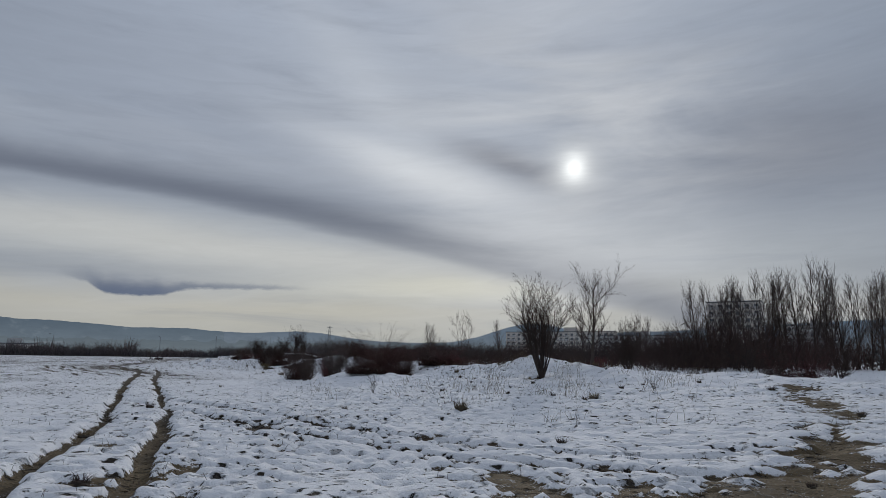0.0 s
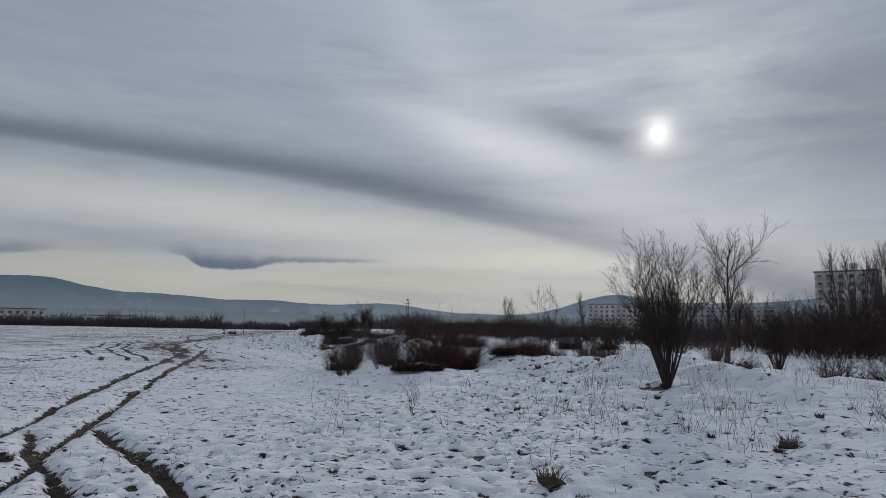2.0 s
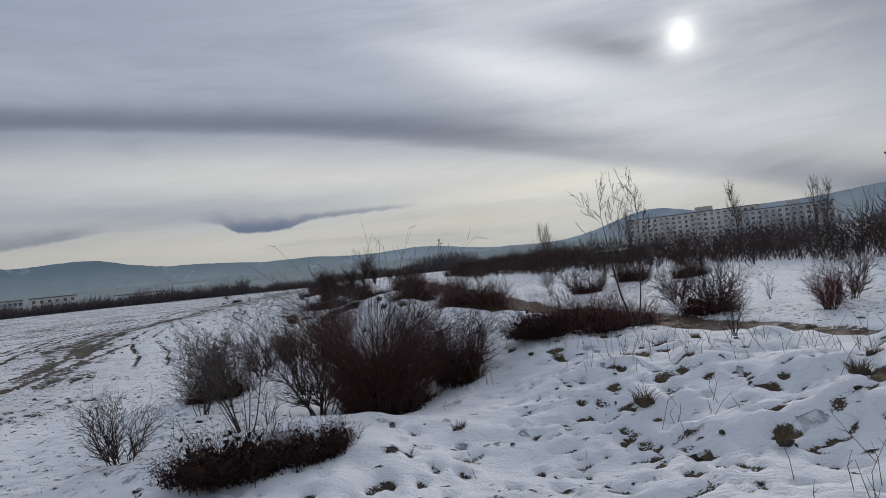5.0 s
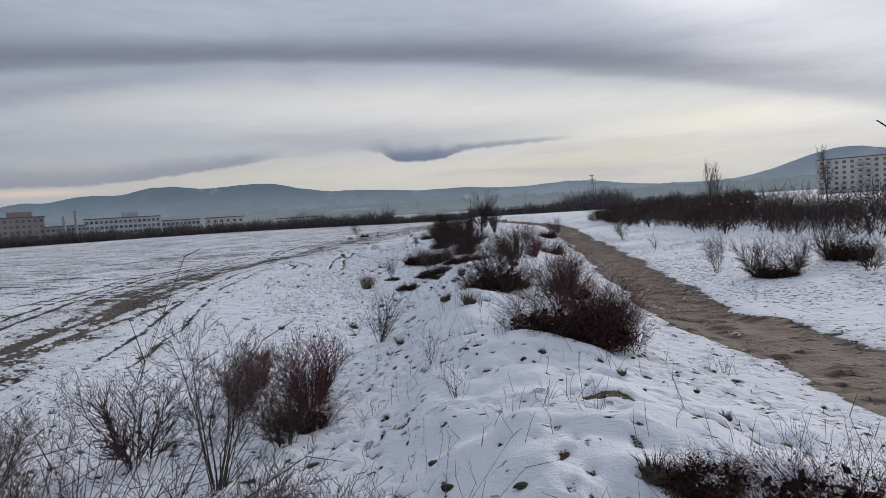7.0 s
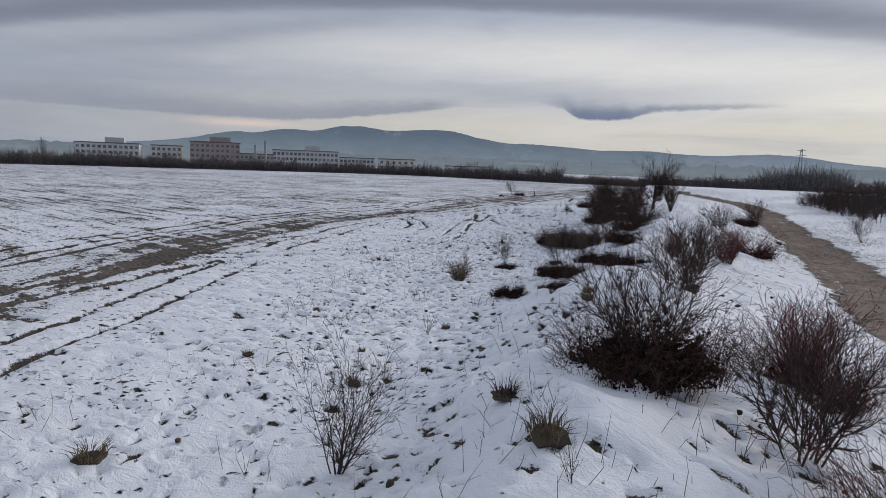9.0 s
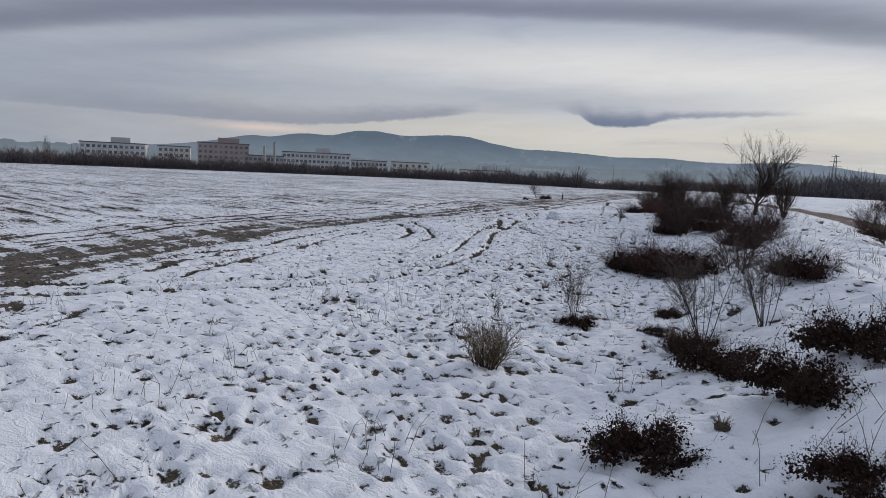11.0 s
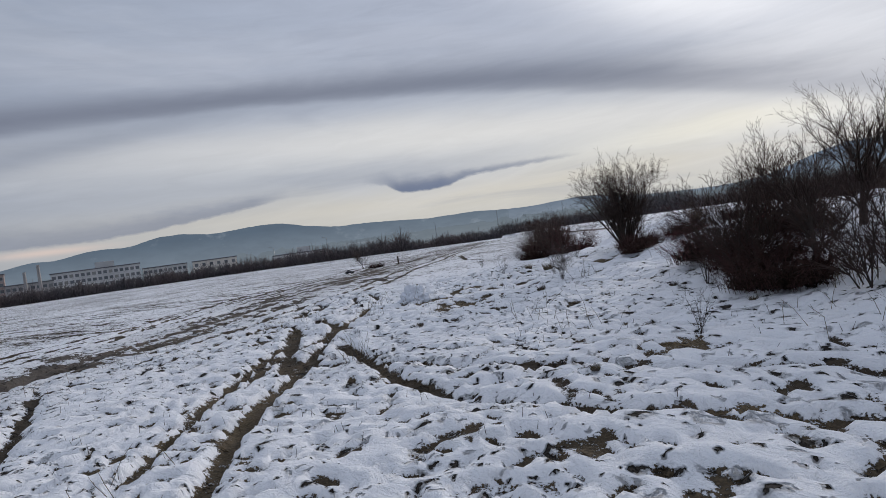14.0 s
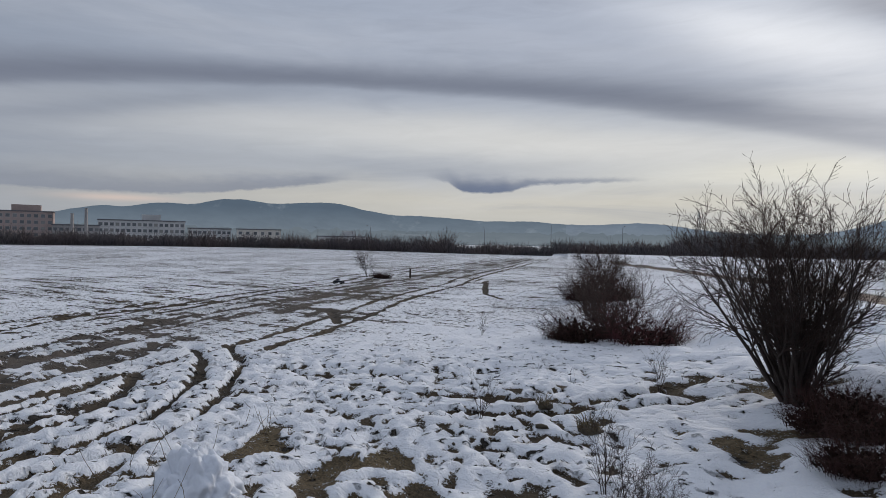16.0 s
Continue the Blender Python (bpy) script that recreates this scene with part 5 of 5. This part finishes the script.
def boxed(sx, sy, sz, cx=0, cy=0, cz=0, bevel=0.0):
    bm = bmesh.new()
    bmesh.ops.create_cube(bm, size=1.0)
    bmesh.ops.transform(bm, matrix=Matrix.Translation((cx, cy, cz)) @ Matrix.Diagonal((sx, sy, sz, 1)), verts=bm.verts)
    if bevel:
        bmesh.ops.bevel(bm, geom=list(bm.edges), offset=bevel, segments=2, affect="EDGES")
    return bm


def ring(outer, tube, squash=1.0, around=28, across=12):
    """A torus that lies flat."""
    verts, faces = [], []
    for i in range(around):
        a = 2 * math.pi * i / around
        for j in range(across):
            b = 2 * math.pi * j / across
            r = outer + tube * math.cos(b)
            verts.append((r * math.cos(a), r * math.sin(a), tube * squash * math.sin(b)))
            faces.append((i * across + j, ((i + 1) % around) * across + j, ((i + 1) % around) * across + (j + 1) % across, i * across + (j + 1) % across))
    return verts, faces


def build_snow_pile(x, y):
    bm = bmesh.new()
    bmesh.ops.create_icosphere(bm, subdivisions=5, radius=1.0)
    for v in bm.verts:
        c = v.co.copy()
        near = noise.voronoi(c * 2.3 + Vector((4, 1, 2)))[0]
        k = 0.82 + 0.34 * (near[1] - near[0]) + 0.22 * noise.noise(c * 3.1) + 0.10 * noise.noise(c * 8) + 0.05 * noise.noise(c * 19)
        peak = 1 - 0.45 * max(0.0, c.z)
        v.co = Vector((c.x * 0.62 * k * peak, c.y * 0.52 * k * peak, 0.02 + c.z * 0.55 * k))
    ob = new("snow_mound", mesh_of(bm, "snow_mound", SNOW_PLAIN, True))
    ob.location = (x, y, lie(x, y, 0.02))
    tagged(ob, "small lumpy mound of shovelled snow beside the ruts", "snow mound")


def build_tyre(x, y):
    verts, faces = ring(0.26, 0.10, 0.95)
    ob = new("tyre", sheet("tyre", verts, faces, RUBBER, True))
    ob.matrix_basis = pose(x, y, lie(x, y, -0.12), 14, 6, 30)
    tagged(ob, "old black tyre lying in snow by the road", "tyre")


def build_buggy(x, y, turn):
    """A low dark model buggy standing on the muddy lane."""
    root = rooted("model_buggy", "low dark blue model buggy on the muddy lane", "model car", "")
    body = boxed(0.62, 0.26, 0.12, 0, 0, 0.20, 0.03)
    for v in body.verts:
        if v.co.x > 0.2:
            v.co.z -= 0.05
    shown("body", mesh_of(body, "body", PLASTIC, False), root)
    shown("cabin", mesh_of(boxed(0.24, 0.22, 0.12, -0.06, 0, 0.31, 0.035), "cabin", PLASTIC), root)
    shown("rear_wing", mesh_of(boxed(0.08, 0.30, 0.015, -0.32, 0, 0.38, 0.004), "rear_wing", PLASTIC), root)
    verts, faces = ring(0.075, 0.04, 1.3, 20, 10)
    tyre = sheet("tyre", verts, faces, RUBBER, True)
    hub_bm = bmesh.new()
    bmesh.ops.create_cone(hub_bm, cap_ends=True, segments=16, radius1=0.055, radius2=0.045, depth=0.08)
    hub = mesh_of(hub_bm, "rim", STEEL)
    for wx in (-0.24, 0.24):
        for wy in (-0.21, 0.21):
            wheel = shown("wheel", tyre, root)
            wheel.matrix_basis = pose(wx, wy, 0.115, 90, 0, 0)
            shown("rim", hub, wheel)
    root.matrix_basis = pose(x, y, lie(x, y, 0.0), 0, 0, turn)


build_snow_pile(-39.1, 101.7)
build_tyre(4.1, 60.3)
build_buggy(-62.4, 131.5, 20)
post_bm = boxed(0.12, 0.12, 0.9, 0, 0, 0.4, 0.015)
post = new("post", mesh_of(post_bm, "post", BARK))
post.location = (-63.0, 141.5, lie(-63.0, 141.5))
tagged(post, "short dark weathered post in the field", "post")


# ---------------------------------------------------------------- far things
EYE_FIELD, EYE_BANK = Vector((-21.0, 72.0, 2.4)), Vector((-1.8, 36.0, 3.6))


def spot(eye, az, far):
    w = towards(az, 0)
    return eye.x + w.x * far, eye.y + w.y * far


def build_hedge(name, az0, az1, far0, far1, low, high, count, seed, label, material=None):
    """A far line of bare scrub, seen as a ragged dark band."""
    rng = random.Random(seed)
    w = Wood()
    for k in range(count):
        t = rng.random()
        az, far = az0 + (az1 - az0) * t, far0 + (far1 - far0) * t + rng.uniform(-5, 12)
        x, y = spot(EYE_FIELD, az, far)
        swell = 0.55 + 0.45 * noise.noise(Vector((az * 0.55, seed, 0))) + 0.6 * noise.noise(Vector((az * 2.0, seed, 4))) + 0.35 * noise.noise(Vector((az * 5.0, seed, 9)))
        h = (low + (high - low) * max(0.0, swell)) * rng.uniform(0.45, 1.05)
        p = Vector((x, y, lie(x, y)))
        d = Vector((rng.gauss(0, 0.5), rng.gauss(0, 0.5), 1)).normalized()
        r = rng.uniform(0.04, 0.13)
        if k % 2:
            p.z += h * rng.uniform(0.1, 0.55)
            h, d = h * 0.5, Vector((rng.gauss(0, 0.8), rng.gauss(0, 0.8), 0.8)).normalized()
        q = p + d * h * 0.65
        w.add(p, q, r * 1.7, r)
        w.add(q, q + turned(rng, d, 0.3) * h * 0.4, r, r * 0.3)
    tagged(new(name, w.mesh(name, material or FAR_TWIG)), label, "scrub", kind="stuff")


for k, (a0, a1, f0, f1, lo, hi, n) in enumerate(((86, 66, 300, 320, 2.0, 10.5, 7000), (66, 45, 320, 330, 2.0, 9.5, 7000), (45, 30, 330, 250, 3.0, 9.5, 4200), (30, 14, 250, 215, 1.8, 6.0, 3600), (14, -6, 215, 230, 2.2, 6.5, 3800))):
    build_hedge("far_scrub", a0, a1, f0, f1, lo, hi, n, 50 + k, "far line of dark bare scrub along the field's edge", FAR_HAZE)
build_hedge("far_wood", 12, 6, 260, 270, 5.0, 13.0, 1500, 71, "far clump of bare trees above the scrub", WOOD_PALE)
for az, far, size in ((75.6, 360, 1.1), (65.5, 420, 0.8), (53.0, 380, 0.75), (52.2, 380, 0.6), (48.0, 330, 0.5)):
    x, y = spot(EYE_FIELD, az, far)
    POPLAR.put(x, y, size, az * 7)


def build_block(name, label, x, y, turn, wide, deep, storeys, bays, wall, storey=2.8, balcony=0, band=False, roof_box=0.0, sink=0.5, win=(1.5, 1.4)):
    """A flat-roofed house: walls, roof edge, and windows with panes on the front and on the left end."""
    root = rooted(name, label, "building", "far buildings")
    tall = storeys * storey + 0.6
    shown("wall", mesh_of(boxed(wide, deep, tall, 0, deep / 2, tall / 2), "wall", wall), root)
    shown("roof", mesh_of(boxed(wide + 0.7, deep + 0.7, 0.5, 0, deep / 2, tall + 0.25, 0.05), "roof", ROOF), root)
    if roof_box:
        shown("roof_house", mesh_of(boxed(wide * roof_box, deep * 0.5, 2.8, wide * 0.1, deep / 2, tall + 1.9, 0.05), "roof_house", wall), root)
    frame_mesh = mesh_of(boxed(win[0] + 0.2, 0.14, win[1] + 0.2, 0, 0, 0), "window_frame", FRAME)
    pane_mesh = mesh_of(boxed(win[0], 0.06, win[1], 0, -0.06, 0), "pane", GLASS)
    slab_mesh = mesh_of(boxed(wide / bays * 0.92, 1.3, 0.16, 0, -0.65, 0), "balcony_slab", PANEL_DARK)
    rail_mesh = mesh_of(boxed(wide / bays * 0.92, 0.10, 0.95, 0, -1.26, 0.52), "balcony_parapet", PANEL_PALE if (balcony % 2) else PANEL_DARK)
    joint_mesh = mesh_of(boxed(wide, 0.05, 0.10, 0, 0, 0), "floor_joint", PANEL_DARK)
    rng = random.Random(int(abs(x) * 7 + storeys))
    for s in range(storeys):
        z = 0.9 + s * storey + 0.8
        if s:
            j = shown("floor_joint", joint_mesh, root)
            j.location = (0, -0.02, s * storey + 0.5)
        for b in range(bays):
            cx = -wide / 2 + (b + 0.5) * wide / bays
            f = shown("window_frame", frame_mesh, root)
            f.location = (cx, -0.04, z)
            shown("pane", pane_mesh, f)
            if balcony and b % balcony in (0, 1) and s:
                slab = shown("balcony", slab_mesh, root)
                slab.location = (cx, 0, s * storey + 0.55)
                if rng.random() < 0.85:
                    shown("parapet", rail_mesh, slab)
        for b in range(max(1, int(deep / 5))):
            cy = (b + 0.5) * deep / max(1, int(deep / 5))
            f = shown("window_frame", frame_mesh, root)
            f.matrix_basis = pose(-wide / 2 - 0.04, cy, z, 0, 0, -90)
            shown("pane", pane_mesh, f)
    root.matrix_basis = pose(x, y, lie(x, y, sink), 0, 0, turn)
    return root


# blocks of flats behind the scrub: the front runs along local x and faces local -y
for label, az, far, turn, wide, deep, storeys, bays, wall, balcony in (
        ("long grey panel-built block of flats with balconies", -10.4, 400, -24, 74, 13, 7, 20, PANEL, 5),
        ("grey panel-built block of flats with glazed balconies", -17.6, 390, -24, 48, 13, 6, 14, PANEL_PALE, 4),
        ("tall panel-built block of flats with loggias", -27.3, 250, -30, 20, 12, 9, 6, PANEL, 4),
        ("weathered block of flats behind bare poplars", -32.2, 330, -32, 26, 13, 7, 8, PANEL_DARK, 3)):
    x, y = spot(EYE_BANK, az, far)
    build_block("apartment_block", label, x, y, turn, wide, deep, storeys, bays, wall, 2.8, balcony, roof_box=0.12, sink=1.8)
# low buildings beyond the field
for name, label, az, far, turn, wide, deep, storeys, bays, wall, roof_box in (
        ("office_building", "long pale office block behind the field's scrub", 71.0, 365, 60, 31, 12, 4, 12, PANEL_PALE, 0.3),
        ("office_building", "low grey flat-roofed annex", 66.4, 370, 60, 16, 10, 4, 6, PANEL, 0.0),
        ("office_building", "stepped red-brown office building", 62.4, 365, 60, 27, 11, 5, 10, BRICK, 0.42),
        ("workshop", "long dark low workshop with a chimney beside it", 58.8, 360, 58, 19, 10, 3, 8, PANEL_DARK, 0.0),
        ("school", "long white school with rows of windows", 54.4, 360, 55, 38, 10, 4, 16, PANEL_PALE, 0.22),
        ("school", "low pale wing of the school", 49.6, 370, 50, 21, 10, 3, 9, PANEL_PALE, 0.0),
        ("shed", "low flat grey shed behind bushes", 45.8, 365, 46, 22, 10, 3, 6, PANEL, 0.0),
        ("workshop", "low pale workshop with dark garage openings", 39.0, 360, 40, 27, 10, 2, 5, PANEL_PALE, 0.25)):
    x, y = spot(EYE_FIELD, az, far)
    build_block(name, label, x, y, turn, wide, deep, storeys, bays, wall, 2.9, 0, roof_box=roof_box, win=(1.5, 1.4))


def build_chimney(x, y, high):
    w = Wood()
    w.add(Vector((0, 0, -1)), Vector((0, 0, high)), 0.9, 0.6)
    w.add(Vector((0, 0, high)), Vector((0, 0, high + 0.4)), 0.75, 0.75)
    ob = new("chimney", w.mesh("chimney", PANEL_DARK, 16))
    ob.location = (x, y, lie(x, y))
    tagged(ob, "slim dark factory chimney", "chimney")


for az, high in ((59.0, 16), (58.1, 19)):
    build_chimney(*spot(EYE_FIELD, az, 350), high * 0.85)


def build_street_lamp(x, y, turn):
    root = rooted("street_lamp", "far grey street lamp on a tall pole", "street lamp", "street lamps")
    w = Wood()
    w.add(Vector((0, 0, -0.5)), Vector((0, 0, 10)), 0.16, 0.09)
    w.add(Vector((0, 0, 10)), Vector((1.6, 0, 10.4)), 0.08, 0.06)
    shown("pole", w.mesh("pole", STEEL, 8), root)
    shown("lamp_head", mesh_of(boxed(0.9, 0.3, 0.18, 1.9, 0, 10.45, 0.05), "lamp_head", STEEL), root)
    root.matrix_basis = pose(x, y, lie(x, y), 0, 0, turn)


for az, far in ((36.5, 290), (27.1, 290), (21.7, 280), (16.1, 280), (41.0, 340)):
    build_street_lamp(*spot(EYE_FIELD, az, far), az * 5)


def build_pylon(x, y, high, turn):
    root = rooted("power_pylon", "far steel lattice power pylon", "pylon", "")
    w, n, half = Wood(), 9, high * 0.07
    for i in range(n):
        z0, z1 = high * i / n, high * (i + 1) / n
        h0, h1 = half * (1 - 0.8 * i / n), half * (1 - 0.8 * (i + 1) / n)
        for sx, sy in ((1, 1), (1, -1), (-1, -1), (-1, 1)):
            w.add(Vector((sx * h0, sy * h0, z0)), Vector((sx * h1, sy * h1, z1)), 0.11, 0.10)
            w.add(Vector((sx * h0, sy * h0, z0)), Vector((-sy * h1, sx * h1, z1)), 0.06, 0.06)
    shown("lattice", w.mesh("lattice", STEEL, 4), root)
    for z, reach in ((0.72, 3.2), (0.84, 2.6), (0.96, 2.0)):
        arm = Wood()
        arm.add(Vector((-reach, 0, high * z)), Vector((reach, 0, high * z)), 0.12, 0.12)
        shown("crossarm", arm.mesh("crossarm", STEEL, 4), root)
    root.matrix_basis = pose(x, y, lie(x, y, 0.5), 0, 0, turn)


build_pylon(*spot(EYE_BANK, 11.8, 420), 22, 20)

# ---------------------------------------------------------------- hills
# rise of the hills in degrees, one for every four degrees of bearing
HILLS = [1.66, 1.31, 1.46, 1.49, 1.56, 1.61, 1.66, 1.69, 1.75, 1.79, 1.75, 1.71, 1.75, 1.47, 1.68, 1.13, 1.49, 0.80, 2.25, 1.16, 0.49, 0.77, 0.59, 1.29, 1.09, 0.81, 1.47, 0.83, 1.64, 0.92, 2.39, 1.38, 2.18, 1.56, 1.62, 1.39, 0.89, 0.71, 0.57, 0.57, 0.53, 0.52, 0.51, 0.50, 0.46, 0.57]


KNOLLS = [(60.2, 1.6, 0.12), (57.6, 1.0, -0.14), (55.1, 1.5, 0.10), (52.7, 1.0, -0.12), (50.0, 1.9, 0.16), (46.6, 1.3, -0.10), (43.2, 1.8, 0.14), (38.6, 1.6, -0.14), (34, 1.2, 0.05), (29, 1.4, 0.06), (24.5, 1.2, -0.05), (19, 1.6, 0.05)]


def skyline(az):
    return sum(rise * math.exp(-((az - mid) / wide) ** 2) for mid, wide, rise in KNOLLS) + sum(rise * math.exp(-((az + 80 - 4 * k) / 4.2) ** 2) for k, rise in enumerate(HILLS))


def build_range(name, label, az0, az1, far, scale, drop, material, seed, rough):
    """A far ridge as a curved wall of hillside that leans back from the viewer."""
    n, rows = int((az1 - az0) * 8), 6
    verts, faces = [], []
    for i in range(n + 1):
        az = az0 + (az1 - az0) * i / n
        el = skyline(az) * scale - drop
        el += rough * (noise.noise(Vector((az * 0.9, seed, 0))) + 0.5 * noise.noise(Vector((az * 2.7, seed, 1))) + 0.25 * noise.noise(Vector((az * 8, seed, 2))))
        top = far * math.tan(radians(max(el, 0.15)))
        for j in range(rows):
            t = j / (rows - 1)
            x, y = spot(EYE_FIELD, az, far + 260 * t)
            verts.append((x, y, -12 + (top * (1 + 260 * t / far) + 12) * t ** 0.8))
    for i in range(n):
        for j in range(rows - 1):
            a = i * rows + j
            faces.append((a, a + rows, a + rows + 1, a + 1))
    tagged(new(name, sheet(name, verts, faces, material, True)), label, "mountain", kind="structure")


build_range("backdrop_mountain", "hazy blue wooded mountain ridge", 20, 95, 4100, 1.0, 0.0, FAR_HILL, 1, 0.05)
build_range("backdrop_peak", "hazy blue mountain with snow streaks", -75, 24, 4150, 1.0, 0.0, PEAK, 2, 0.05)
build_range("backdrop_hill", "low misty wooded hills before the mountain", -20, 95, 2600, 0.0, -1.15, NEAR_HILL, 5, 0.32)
